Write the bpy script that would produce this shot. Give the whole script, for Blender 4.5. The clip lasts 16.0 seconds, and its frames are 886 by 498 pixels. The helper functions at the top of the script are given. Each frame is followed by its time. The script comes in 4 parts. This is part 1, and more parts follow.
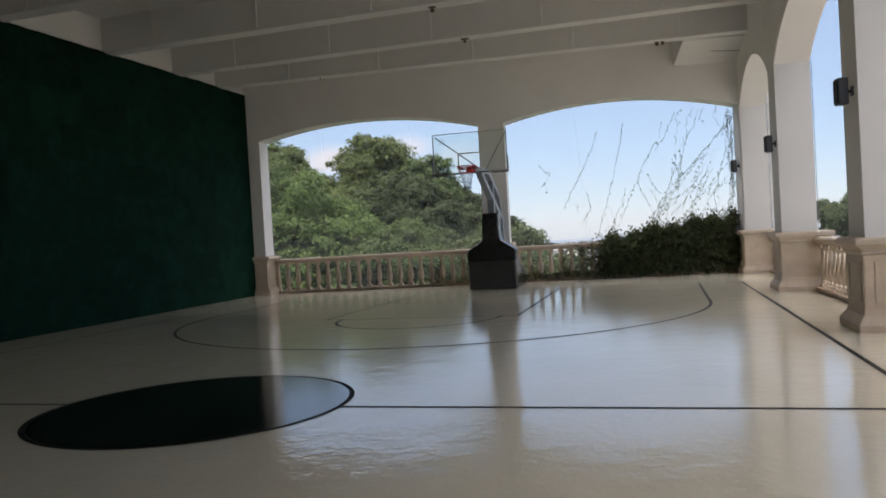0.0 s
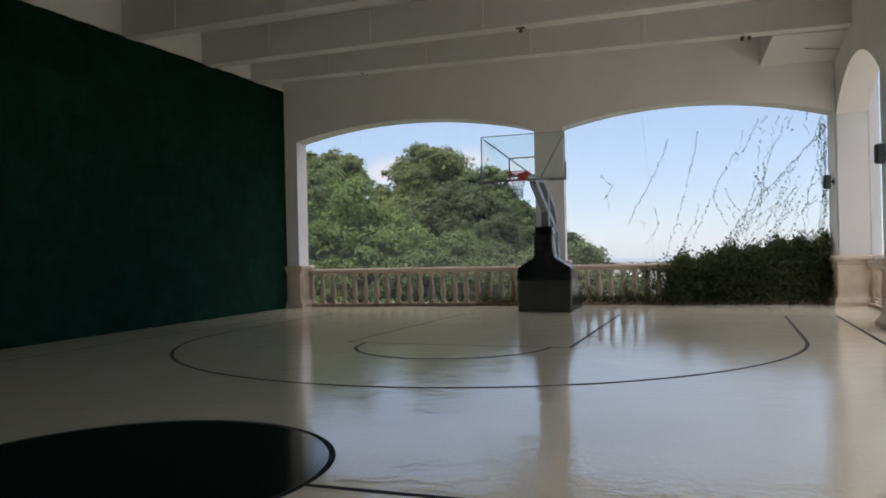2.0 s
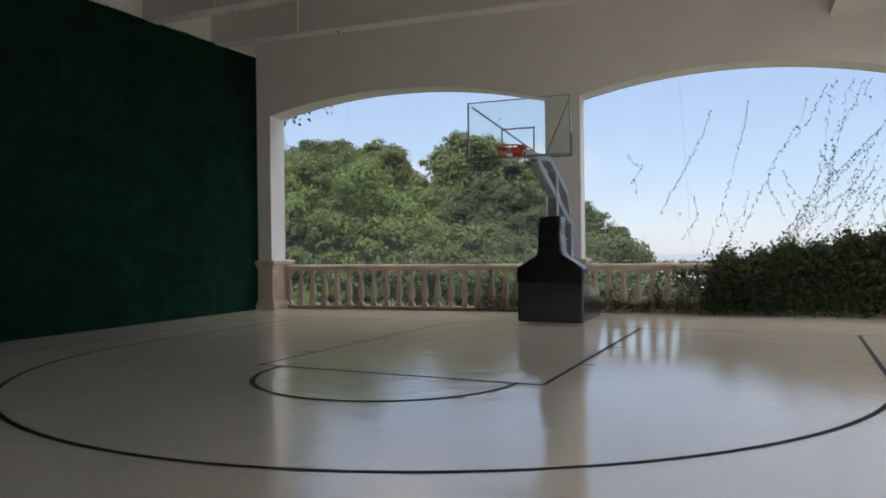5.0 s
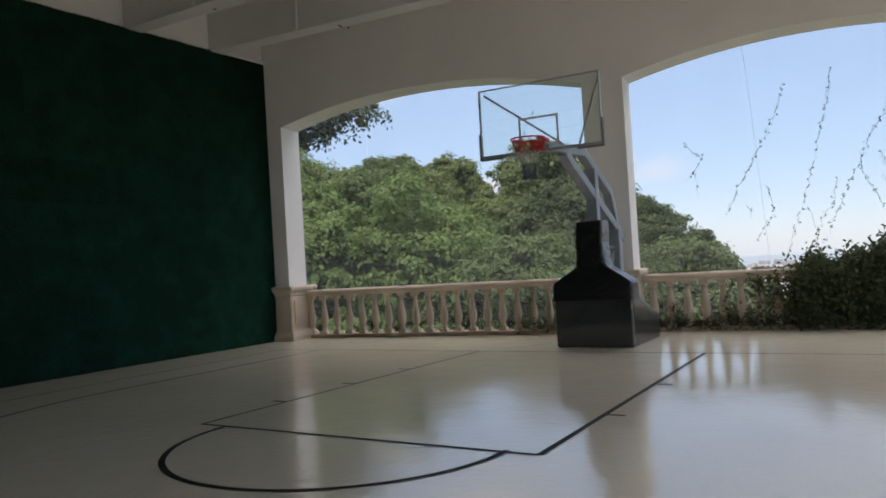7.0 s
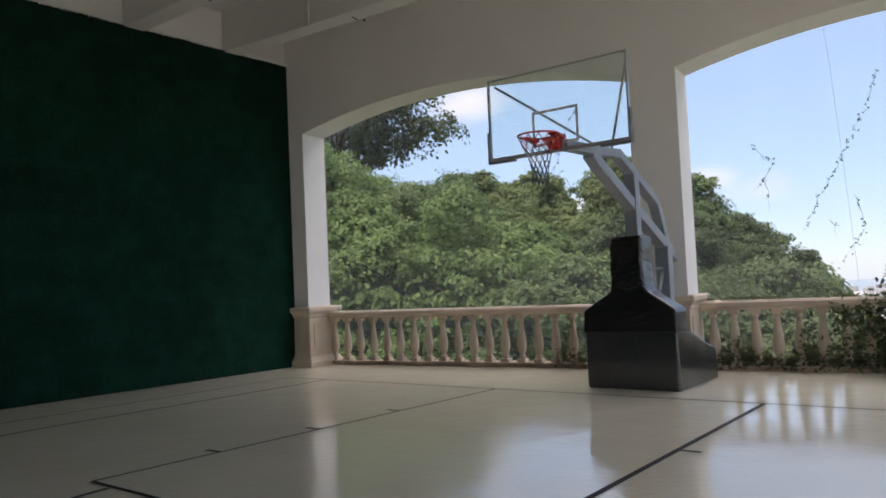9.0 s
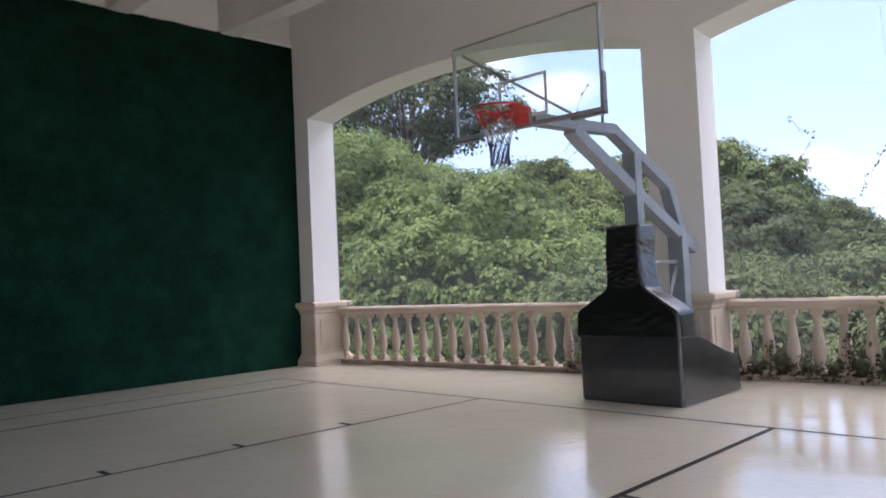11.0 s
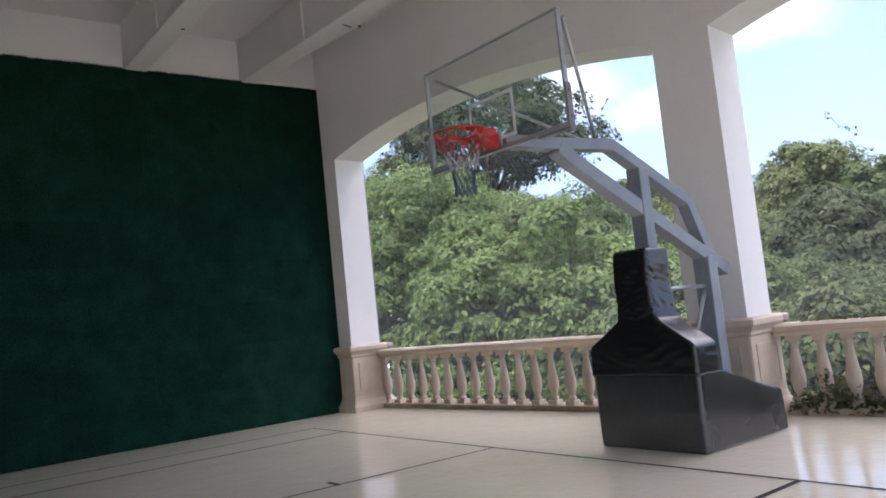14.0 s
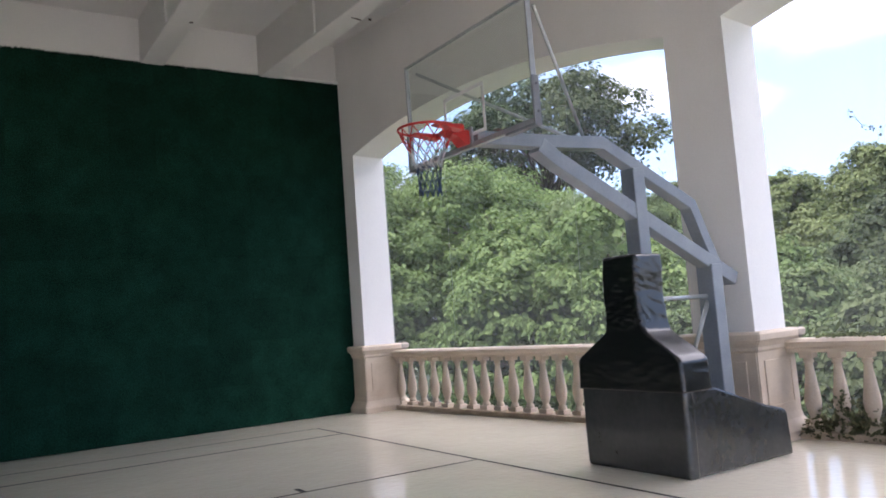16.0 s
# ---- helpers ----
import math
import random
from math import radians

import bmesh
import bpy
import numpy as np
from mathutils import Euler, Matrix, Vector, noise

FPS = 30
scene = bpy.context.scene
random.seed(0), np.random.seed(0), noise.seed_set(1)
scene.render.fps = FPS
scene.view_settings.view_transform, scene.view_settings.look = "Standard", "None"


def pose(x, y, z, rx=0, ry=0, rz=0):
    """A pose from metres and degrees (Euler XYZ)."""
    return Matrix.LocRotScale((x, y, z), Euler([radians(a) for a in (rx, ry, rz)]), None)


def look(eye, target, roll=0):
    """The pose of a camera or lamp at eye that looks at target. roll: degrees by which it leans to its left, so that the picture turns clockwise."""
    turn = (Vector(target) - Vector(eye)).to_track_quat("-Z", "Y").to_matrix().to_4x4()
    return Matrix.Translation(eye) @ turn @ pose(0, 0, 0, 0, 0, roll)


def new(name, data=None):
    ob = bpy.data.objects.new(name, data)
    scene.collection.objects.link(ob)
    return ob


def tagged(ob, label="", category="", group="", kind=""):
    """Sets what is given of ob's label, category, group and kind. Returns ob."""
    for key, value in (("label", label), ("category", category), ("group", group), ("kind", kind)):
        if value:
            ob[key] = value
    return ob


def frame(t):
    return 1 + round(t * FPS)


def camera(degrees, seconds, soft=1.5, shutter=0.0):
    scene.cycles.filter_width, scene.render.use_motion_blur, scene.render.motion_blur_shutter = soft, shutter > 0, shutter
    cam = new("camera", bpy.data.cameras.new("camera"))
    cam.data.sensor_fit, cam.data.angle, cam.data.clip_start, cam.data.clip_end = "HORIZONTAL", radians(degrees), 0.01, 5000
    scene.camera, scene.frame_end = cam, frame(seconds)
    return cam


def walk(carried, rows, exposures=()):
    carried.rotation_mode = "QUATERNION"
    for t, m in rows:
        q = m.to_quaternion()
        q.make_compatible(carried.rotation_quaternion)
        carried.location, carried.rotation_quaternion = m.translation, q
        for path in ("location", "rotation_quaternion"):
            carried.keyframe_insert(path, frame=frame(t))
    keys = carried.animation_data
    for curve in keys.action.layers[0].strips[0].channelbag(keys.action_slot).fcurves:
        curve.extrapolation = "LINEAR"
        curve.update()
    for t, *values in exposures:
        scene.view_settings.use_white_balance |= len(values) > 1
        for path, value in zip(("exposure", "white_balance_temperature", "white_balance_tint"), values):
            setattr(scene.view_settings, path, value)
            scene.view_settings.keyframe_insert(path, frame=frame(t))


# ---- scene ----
cam = camera(59.8, 16.0, soft=1.8)
SKY, SUN = 0.114, 2.6
EXPOSURES = [(0.0, 2.05, 6830, 15), (8.5, 2.15, 6830, 15), (9.5, 2.49, 6650, 19), (12.0, 2.85, 6350, 24), (14.5, 2.92, 6300, 23), (16.0, 3.08, 6300, 22)]
PATH = [
    (0, (1.02, 0.239, 1.47), (0.475, 2.163, 1.434), -3.3),
    (0.5, (0.914, 0.698, 1.472), (0.307, 2.604, 1.46), -2.2),
    (1, (0.897, 1.265, 1.471), (0.287, 3.17, 1.469), -1.1),
    (1.5, (0.796, 1.748, 1.439), (0.131, 3.635, 1.445), -2.1),
    (2, (0.727, 2.276, 1.457), (0.039, 4.153, 1.462), -1.3),
    (2.5, (0.693, 2.823, 1.417), (0.027, 4.708, 1.419), -2.9),
    (3, (0.81, 3.408, 1.513), (0.044, 5.255, 1.508), -1.9),
    (5.5, (0.905, 6.431, 1.434), (0.074, 8.25, 1.431), -0.8),
    (6, (0.93, 7.017, 1.444), (0.017, 8.796, 1.476), -2.4),
    (6.5, (0.971, 7.631, 1.464), (-0.021, 9.367, 1.489), -2.3),
    (7, (0.921, 8.224, 1.454), (-0.094, 9.946, 1.489), -3.4),
    (7.5, (0.953, 8.765, 1.471), (-0.166, 10.423, 1.484), -2.6),
    (8, (0.932, 9.376, 1.455), (-0.181, 11.038, 1.455), -3.5),
    (8.5, (0.941, 9.858, 1.461), (-0.278, 11.443, 1.502), -2.4),
    (9, (0.989, 10.355, 1.436), (-0.227, 11.94, 1.531), -2.6),
    (9.5, (1.027, 10.855, 1.477), (-0.262, 12.381, 1.581), -3.3),
    (11.8, (1.525, 12.665, 1.461), (0.092, 14.055, 1.569), -3.2),
    (12, (1.558, 12.761, 1.481), (0.107, 14.13, 1.621), -3.4),
    (12.5, (1.655, 12.951, 1.485), (0.14, 14.248, 1.629), -2.6),
    (13, (1.722, 13.09, 1.491), (0.198, 14.378, 1.631), -3.4),
    (13.5, (1.701, 13.277, 1.483), (0.165, 14.549, 1.642), -5.0),
    (14, (1.701, 13.492, 1.498), (0.134, 14.722, 1.672), -5.9),
    (14.5, (1.823, 13.735, 1.494), (0.201, 14.89, 1.677), -3.1),
    (15, (1.934, 13.958, 1.489), (0.306, 15.107, 1.658), -3.4),
    (15.5, (1.919, 14.181, 1.486), (0.275, 15.301, 1.693), -2.5),
    (16, (1.902, 14.383, 1.498), (0.237, 15.476, 1.68), -4.2),
]
walk(cam, [(t, look(eye, target, roll)) for t, eye, target, roll in PATH], EXPOSURES)

# ---- world and sun ----
world = bpy.data.worlds.new("sky")
scene.world = world
world.use_nodes = True
wn, wl = world.node_tree.nodes, world.node_tree.links
wn.clear()
sky = wn.new("ShaderNodeTexSky")
sky.sky_type, sky.sun_disc = "NISHITA", False
sky.sun_elevation, sky.sun_rotation = radians(62), radians(188)
sky.altitude, sky.air_density, sky.dust_density, sky.ozone_density = 50, 1.0, 0.15, 3.0
w_haze = wn.new("ShaderNodeMix")
w_haze.data_type = "RGBA"
w_haze.inputs["Factor"].default_value = 0.70
w_haze.inputs["B"].default_value = (2.15, 3.0, 4.35, 1)       # thin even haze
wl.new(sky.outputs["Color"], w_haze.inputs["A"])
w_co = wn.new("ShaderNodeTexCoord")
w_dir = w_co.outputs["Generated"]
w_map = wn.new("ShaderNodeMapping")
w_map.inputs["Scale"].default_value = (1.0, 1.0, 2.2)
w_noise = wn.new("ShaderNodeTexNoise")
w_noise.inputs["Scale"].default_value, w_noise.inputs["Detail"].default_value = 9.0, 8
w_noise.inputs["Roughness"].default_value = 0.55
wl.new(w_dir, w_map.inputs["Vector"])
wl.new(w_map.outputs["Vector"], w_noise.inputs["Vector"])


def w_math(op, a, b=None, clamp=False):
    k = wn.new("ShaderNodeMath")
    k.operation, k.use_clamp = op, clamp
    for socket, v in zip(k.inputs, (a, b)):
        if isinstance(v, (int, float)):
            socket.default_value = v
        elif v is not None:
            wl.new(v, socket)
    return k.outputs[0]


def w_range(v, lo, hi, a=0.0, b=1.0):
    k = wn.new("ShaderNodeMapRange")
    k.interpolation_type = "SMOOTHSTEP"
    for name, x in (("From Min", lo), ("From Max", hi), ("To Min", a), ("To Max", b)):
        k.inputs[name].default_value = x
    wl.new(v, k.inputs["Value"])
    return k.outputs["Result"]


# low heaps of cloud: bearing to the left of north, height, half width, all in degrees, and density
CLOUDS = [(23.6, 5.9, 3.6, 1.0), (18.0, 6.6, 3.2, 0.9), (35.2, 13.2, 4.4, 0.95), (41.0, 16.0, 5.0, 1.0), (15.0, 5.6, 4.6, 0.7), (27.2, 5.4, 2.8, 0.9), (28.6, 18.2, 8.0, 0.85), (41.5, 15.5, 6.5, 1.0), (60.5, 10.0, 5.0, 0.9), (6.0, 3.0, 7.0, 0.35), (-12.0, 4.0, 9.0, 0.4)]
cover = None
for bearing, height, width, density in CLOUDS:
    a, h = radians(bearing), radians(height)
    off = wn.new("ShaderNodeVectorMath")
    off.operation = "SUBTRACT"
    off.inputs[1].default_value = (-math.sin(a) * math.cos(h), math.cos(a) * math.cos(h), math.sin(h))
    flat = wn.new("ShaderNodeVectorMath")
    flat.operation = "MULTIPLY"
    flat.inputs[1].default_value = (1.0, 1.0, 2.3)
    size_ = wn.new("ShaderNodeVectorMath")
    size_.operation = "LENGTH"
    wl.new(w_dir, off.inputs[0])
    wl.new(off.outputs["Vector"], flat.inputs[0])
    wl.new(flat.outputs["Vector"], size_.inputs[0])
    one = w_range(size_.outputs["Value"], radians(width) * 1.5, 0.0, 0.0, density)
    cover = one if cover is None else w_math("MAXIMUM", cover, one)
w_sep = wn.new("ShaderNodeSeparateXYZ")
wl.new(w_dir, w_sep.inputs["Vector"])
high = w_range(w_sep.outputs["Z"], 0.38, 0.54, 0.0, 1.0)          # mask for the bright cloud added above the low heaps
thick = w_range(w_math("ADD", w_math("MULTIPLY", cover, 0.8), w_math("MULTIPLY", w_noise.outputs["Fac"], 0.75)), 0.62, 1.24)
w_mix = wn.new("ShaderNodeMix")
w_mix.data_type = "RGBA"
w_mix.inputs["B"].default_value = (4.2, 4.35, 4.75, 1)
w_bg = wn.new("ShaderNodeBackground")
w_bg.inputs["Strength"].default_value = SKY
w_out = wn.new("ShaderNodeOutputWorld")
wl.new(thick, w_mix.inputs["Factor"])
wl.new(w_haze.outputs["Result"], w_mix.inputs["A"])
w_top = wn.new("ShaderNodeMix")
w_top.data_type = "RGBA"
w_top.inputs["B"].default_value = (13.0, 13.0, 13.6, 1)             # extra-bright cloud added mostly above the view to light the hall
wl.new(w_range(w_math("ADD", w_math("MULTIPLY", high, 0.62), w_noise.outputs["Fac"]), 0.74, 1.16), w_top.inputs["Factor"])
wl.new(w_mix.outputs["Result"], w_top.inputs["A"])
wl.new(w_top.outputs["Result"], w_bg.inputs["Color"])
wl.new(w_bg.outputs["Background"], w_out.inputs["Surface"])

sun = new("sun", bpy.data.lights.new("sun", "SUN"))
sun.data.energy, sun.data.angle, sun.data.color = SUN, radians(7.0), (1.0, 0.95, 0.86)
sun.matrix_world = look((0, 0, 60), (0.66, 4.65, 60 - 8.83))


# ---- materials ----
def surface(name, c1, c2, scale=2.0, rough=0.6, bump=0.1, grain=60.0, metal=0.0, stretch=(1, 1, 1), rough_var=0.1, spots=0.35, coat=0.0, dist=0.01, spec=0.5):
    """A two-scale surface: broad stains between c1 and c2, fine grain in the relief and the roughness."""
    m = bpy.data.materials.new(name)
    m.use_nodes = True
    nt = m.node_tree
    b = nt.nodes["Principled BSDF"]
    co = nt.nodes.new("ShaderNodeTexCoord")
    mp = nt.nodes.new("ShaderNodeMapping")
    mp.inputs["Scale"].default_value = stretch
    nt.links.new(co.outputs["Object"], mp.inputs["Vector"])
    big = nt.nodes.new("ShaderNodeTexNoise")
    big.inputs["Scale"].default_value, big.inputs["Detail"].default_value = scale, 6
    fine = nt.nodes.new("ShaderNodeTexNoise")
    fine.inputs["Scale"].default_value, fine.inputs["Detail"].default_value = grain, 3
    for nz in (big, fine):
        nt.links.new(mp.outputs["Vector"], nz.inputs["Vector"])
    mixed = nt.nodes.new("ShaderNodeMix")
    mixed.data_type = "FLOAT"
    mixed.inputs["Factor"].default_value = spots
    nt.links.new(big.outputs["Fac"], mixed.inputs["A"])
    nt.links.new(fine.outputs["Fac"], mixed.inputs["B"])
    ramp = nt.nodes.new("ShaderNodeValToRGB")
    ramp.color_ramp.elements[0].position, ramp.color_ramp.elements[1].position = 0.33, 0.67
    ramp.color_ramp.elements[0].color, ramp.color_ramp.elements[1].color = (*c1, 1), (*c2, 1)
    nt.links.new(mixed.outputs["Result"], ramp.inputs["Fac"])
    nt.links.new(ramp.outputs["Color"], b.inputs["Base Color"])
    rr = nt.nodes.new("ShaderNodeMapRange")
    rr.inputs["To Min"].default_value, rr.inputs["To Max"].default_value = max(0.02, rough - rough_var), min(1, rough + rough_var)
    nt.links.new(big.outputs["Fac"], rr.inputs["Value"])
    nt.links.new(rr.outputs["Result"], b.inputs["Roughness"])
    bp = nt.nodes.new("ShaderNodeBump")
    bp.inputs["Strength"].default_value, bp.inputs["Distance"].default_value = bump, dist
    nt.links.new(mixed.outputs["Result"], bp.inputs["Height"])
    nt.links.new(bp.outputs["Normal"], b.inputs["Normal"])
    b.inputs["Metallic"].default_value = metal
    b.inputs["Specular IOR Level"].default_value = spec
    b.inputs["Coat Weight"].default_value = coat
    b.inputs["Coat Roughness"].default_value = 0.08
    return m


def leaf_material(name, c1, c2, c3):
    """Leaves: colour varies leaf by leaf and in broad patches, part of the light passes through."""
    m = bpy.data.materials.new(name)
    m.use_nodes = True
    nt = m.node_tree
    b = nt.nodes["Principled BSDF"]
    geo = nt.nodes.new("ShaderNodeNewGeometry")
    co = nt.nodes.new("ShaderNodeTexCoord")
    nz = nt.nodes.new("ShaderNodeTexNoise")
    nz.inputs["Scale"].default_value, nz.inputs["Detail"].default_value = 0.45, 3
    nt.links.new(co.outputs["Object"], nz.inputs["Vector"])
    add = nt.nodes.new("ShaderNodeMix")
    add.data_type = "FLOAT"
    add.inputs["Factor"].default_value = 0.38
    nt.links.new(nz.outputs["Fac"], add.inputs["A"])
    nt.links.new(geo.outputs["Random Per Island"], add.inputs["B"])
    ramp = nt.nodes.new("ShaderNodeValToRGB")
    ramp.color_ramp.elements[0].position, ramp.color_ramp.elements[1].position = 0.25, 0.8
    ramp.color_ramp.elements[0].color, ramp.color_ramp.elements[1].color = (*c1, 1), (*c3, 1)
    e = ramp.color_ramp.elements.new(0.5)
    e.color = (*c2, 1)
    nt.links.new(add.outputs["Result"], ramp.inputs["Fac"])
    nt.links.new(ramp.outputs["Color"], b.inputs["Base Color"])
    b.inputs["Roughness"].default_value, b.inputs["Specular IOR Level"].default_value = 0.65, 0.2
    tr = nt.nodes.new("ShaderNodeBsdfTranslucent")
    nt.links.new(ramp.outputs["Color"], tr.inputs["Color"])
    mx = nt.nodes.new("ShaderNodeMixShader")
    mx.inputs["Fac"].default_value = 0.40
    nt.links.new(b.outputs["BSDF"], mx.inputs[1])
    nt.links.new(tr.outputs["BSDF"], mx.inputs[2])
    nt.links.new(mx.outputs["Shader"], nt.nodes["Material Output"].inputs["Surface"])
    return m


def floor_material():
    """Cream coated floor: glossy, softly rippled so that reflections waver, with scuffs and dull patches."""
    m = bpy.data.materials.new("coated_floor")
    m.use_nodes = True
    nt = m.node_tree
    b = nt.nodes["Principled BSDF"]
    co = nt.nodes.new("ShaderNodeTexCoord")

    def nz(scale, detail, rough=0.5):
        k = nt.nodes.new("ShaderNodeTexNoise")
        k.inputs["Scale"].default_value, k.inputs["Detail"].default_value, k.inputs["Roughness"].default_value = scale, detail, rough
        nt.links.new(co.outputs["Object"], k.inputs["Vector"])
        return k
    stain, speck, ripple, dull = nz(0.5, 6), nz(40, 3), nz(2.6, 3), nz(0.9, 5, 0.6)
    mixed = nt.nodes.new("ShaderNodeMix")
    mixed.data_type = "FLOAT"
    mixed.inputs["Factor"].default_value = 0.25
    nt.links.new(stain.outputs["Fac"], mixed.inputs["A"])
    nt.links.new(speck.outputs["Fac"], mixed.inputs["B"])
    ramp = nt.nodes.new("ShaderNodeValToRGB")
    ramp.color_ramp.elements[0].position, ramp.color_ramp.elements[1].position = 0.3, 0.7
    ramp.color_ramp.elements[0].color, ramp.color_ramp.elements[1].color = (0.77, 0.709, 0.560, 1), (0.85, 0.793, 0.645, 1)
    nt.links.new(mixed.outputs["Result"], ramp.inputs["Fac"])
    nt.links.new(ramp.outputs["Color"], b.inputs["Base Color"])
    rr = nt.nodes.new("ShaderNodeMapRange")
    rr.inputs["From Min"].default_value, rr.inputs["From Max"].default_value = 0.3, 0.7
    rr.inputs["To Min"].default_value, rr.inputs["To Max"].default_value = 0.02, 0.07
    nt.links.new(dull.outputs["Fac"], rr.inputs["Value"])
    nt.links.new(rr.outputs["Result"], b.inputs["Roughness"])
    bp = nt.nodes.new("ShaderNodeBump")
    bp.inputs["Strength"].default_value, bp.inputs["Distance"].default_value = 0.8, 0.0095
    wave = nz(13.0, 2)
    both = nt.nodes.new("ShaderNodeMix")
    both.data_type = "FLOAT"
    both.inputs["Factor"].default_value = 0.33
    nt.links.new(ripple.outputs["Fac"], both.inputs["A"])
    nt.links.new(wave.outputs["Fac"], both.inputs["B"])
    nt.links.new(both.outputs["Result"], bp.inputs["Height"])
    nt.links.new(bp.outputs["Normal"], b.inputs["Normal"])
    b.inputs["IOR"].default_value = 2.05
    return m


def turf_material():
    """Dark green synthetic turf in square mats: tone differs a little from mat to mat, fibres in the relief."""
    m = surface("green_turf", (0.0030, 0.0142, 0.0088), (0.0102, 0.0560, 0.0350), 3.0, 0.95, 1.0, 75, dist=0.04, spots=0.7, spec=0.08)
    nt = m.node_tree
    b = nt.nodes["Principled BSDF"]
    ramp = b.inputs["Base Color"].links[0].from_node
    ramp.color_ramp.elements[0].position, ramp.color_ramp.elements[1].position = 0.38, 0.64
    co = nt.nodes.new("ShaderNodeTexCoord")
    mul = nt.nodes.new("ShaderNodeVectorMath")
    mul.operation = "MULTIPLY"
    mul.inputs[1].default_value = (0, 1.45, 1.45)
    fl = nt.nodes.new("ShaderNodeVectorMath")
    fl.operation = "FLOOR"
    wn_ = nt.nodes.new("ShaderNodeTexWhiteNoise")
    mr = nt.nodes.new("ShaderNodeMapRange")
    mr.inputs["To Min"].default_value, mr.inputs["To Max"].default_value = 0.84, 1.16
    sc = nt.nodes.new("ShaderNodeVectorMath")
    sc.operation = "SCALE"
    nt.links.new(co.outputs["Object"], mul.inputs[0])
    nt.links.new(mul.outputs["Vector"], fl.inputs[0])
    nt.links.new(fl.outputs["Vector"], wn_.inputs["Vector"])
    nt.links.new(wn_.outputs["Value"], mr.inputs["Value"])
    nt.links.new(mr.outputs["Result"], sc.inputs["Scale"])
    nt.links.new(ramp.outputs["Color"], sc.inputs[0])
    nt.links.new(sc.outputs["Vector"], b.inputs["Base Color"])
    tilt = nt.nodes.new("ShaderNodeVectorMath")         # shading normals tilted upwards to darken the upper turf
    tilt.operation = "ADD"
    tilt.inputs[1].default_value = (0.0, 0.0, 0.35)
    lay = nt.nodes.new("ShaderNodeVectorMath")
    lay.operation = "NORMALIZE"
    nt.links.new(b.inputs["Normal"].links[0].from_socket, tilt.inputs[0])
    nt.links.new(tilt.outputs["Vector"], lay.inputs[0])
    nt.links.new(lay.outputs["Vector"], b.inputs["Normal"])
    return m


def glass_material(name, tint):
    m = bpy.data.materials.new(name)
    m.use_nodes = True
    b = m.node_tree.nodes["Principled BSDF"]
    b.inputs["Base Color"].default_value = (*tint, 1)
    b.inputs["Transmission Weight"].default_value = 1
    b.inputs["Roughness"].default_value = 0.0
    b.inputs["IOR"].default_value = 1.45
    return m


M_FLOOR = floor_material()
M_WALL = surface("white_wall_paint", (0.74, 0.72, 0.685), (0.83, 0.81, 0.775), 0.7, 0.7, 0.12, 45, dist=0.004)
# wall paint darkened in colour to hold down light on ceiling, west and south
M_CEIL = surface("darkened_wall_paint", (0.63, 0.617, 0.588), (0.71, 0.697, 0.668), 0.6, 0.75, 0.12, 40, dist=0.004)
M_STONE = surface("cream_cast_stone", (0.485, 0.388, 0.290), (0.650, 0.548, 0.430), 3.0, 0.65, 0.25, 70, dist=0.006)
M_CURB = surface("weathered_curb", (0.30, 0.22, 0.15), (0.52, 0.42, 0.31), 4.0, 0.8, 0.4, 50)
M_TURF = turf_material()
M_BLACK = surface("black_floor_paint", (0.004, 0.004, 0.004), (0.010, 0.010, 0.010), 1.5, 0.12, 0.1, 30, rough_var=0.04, dist=0.003)
M_LINE = surface("dark_line_paint", (0.014, 0.0125, 0.011), (0.036, 0.032, 0.028), 6, 0.6, 0.1, 90, spec=0.12)
M_VINYL = surface("black_vinyl", (0.007, 0.0078, 0.0077), (0.015, 0.0165, 0.016), 3.2, 0.24, 0.22, 24, dist=0.010, stretch=(0.7, 0.7, 2.0), rough_var=0.08, spec=0.7)
# dusty vinyl, its colour also raised to stand in for light off the floor
M_DUSTY_LIT = surface("dusty_floorlit_vinyl", (0.028, 0.030, 0.029), (0.052, 0.055, 0.054), 2.4, 0.17, 0.12, 20, dist=0.008, rough_var=0.06, spec=0.9)
M_STEEL = surface("grey_painted_steel", (0.20, 0.225, 0.25), (0.28, 0.305, 0.33), 4, 0.4, 0.06, 60)
M_ALU = surface("aluminium_frame", (0.36, 0.38, 0.385), (0.50, 0.52, 0.525), 5, 0.38, 0.05, 80, metal=0.45)
M_PAD = surface("grey_edge_padding", (0.16, 0.17, 0.18), (0.24, 0.25, 0.26), 6, 0.6, 0.15, 60)
M_RED = surface("red_enamel", (0.48, 0.018, 0.014), (0.62, 0.03, 0.022), 6, 0.35, 0.06, 70)
M_CORD_RED = surface("red_cord", (0.42, 0.02, 0.02), (0.55, 0.04, 0.03), 30, 0.85, 0.3, 200)
M_CORD_WHITE = surface("white_cord", (0.62, 0.61, 0.58), (0.78, 0.77, 0.74), 30, 0.85, 0.3, 200)
M_CORD_BLUE = surface("blue_cord", (0.012, 0.024, 0.085), (0.02, 0.04, 0.13), 30, 0.85, 0.3, 200)
M_WHITE = surface("white_marking", (0.70, 0.70, 0.68), (0.80, 0.80, 0.78), 8, 0.5, 0.05, 90)
M_DARKBOX = surface("dark_grey_plastic", (0.025, 0.025, 0.028), (0.05, 0.05, 0.055), 6, 0.5, 0.1, 120)
M_BARK = surface("bark", (0.025, 0.02, 0.015), (0.06, 0.048, 0.038), 5, 0.9, 0.8, 30, dist=0.04)
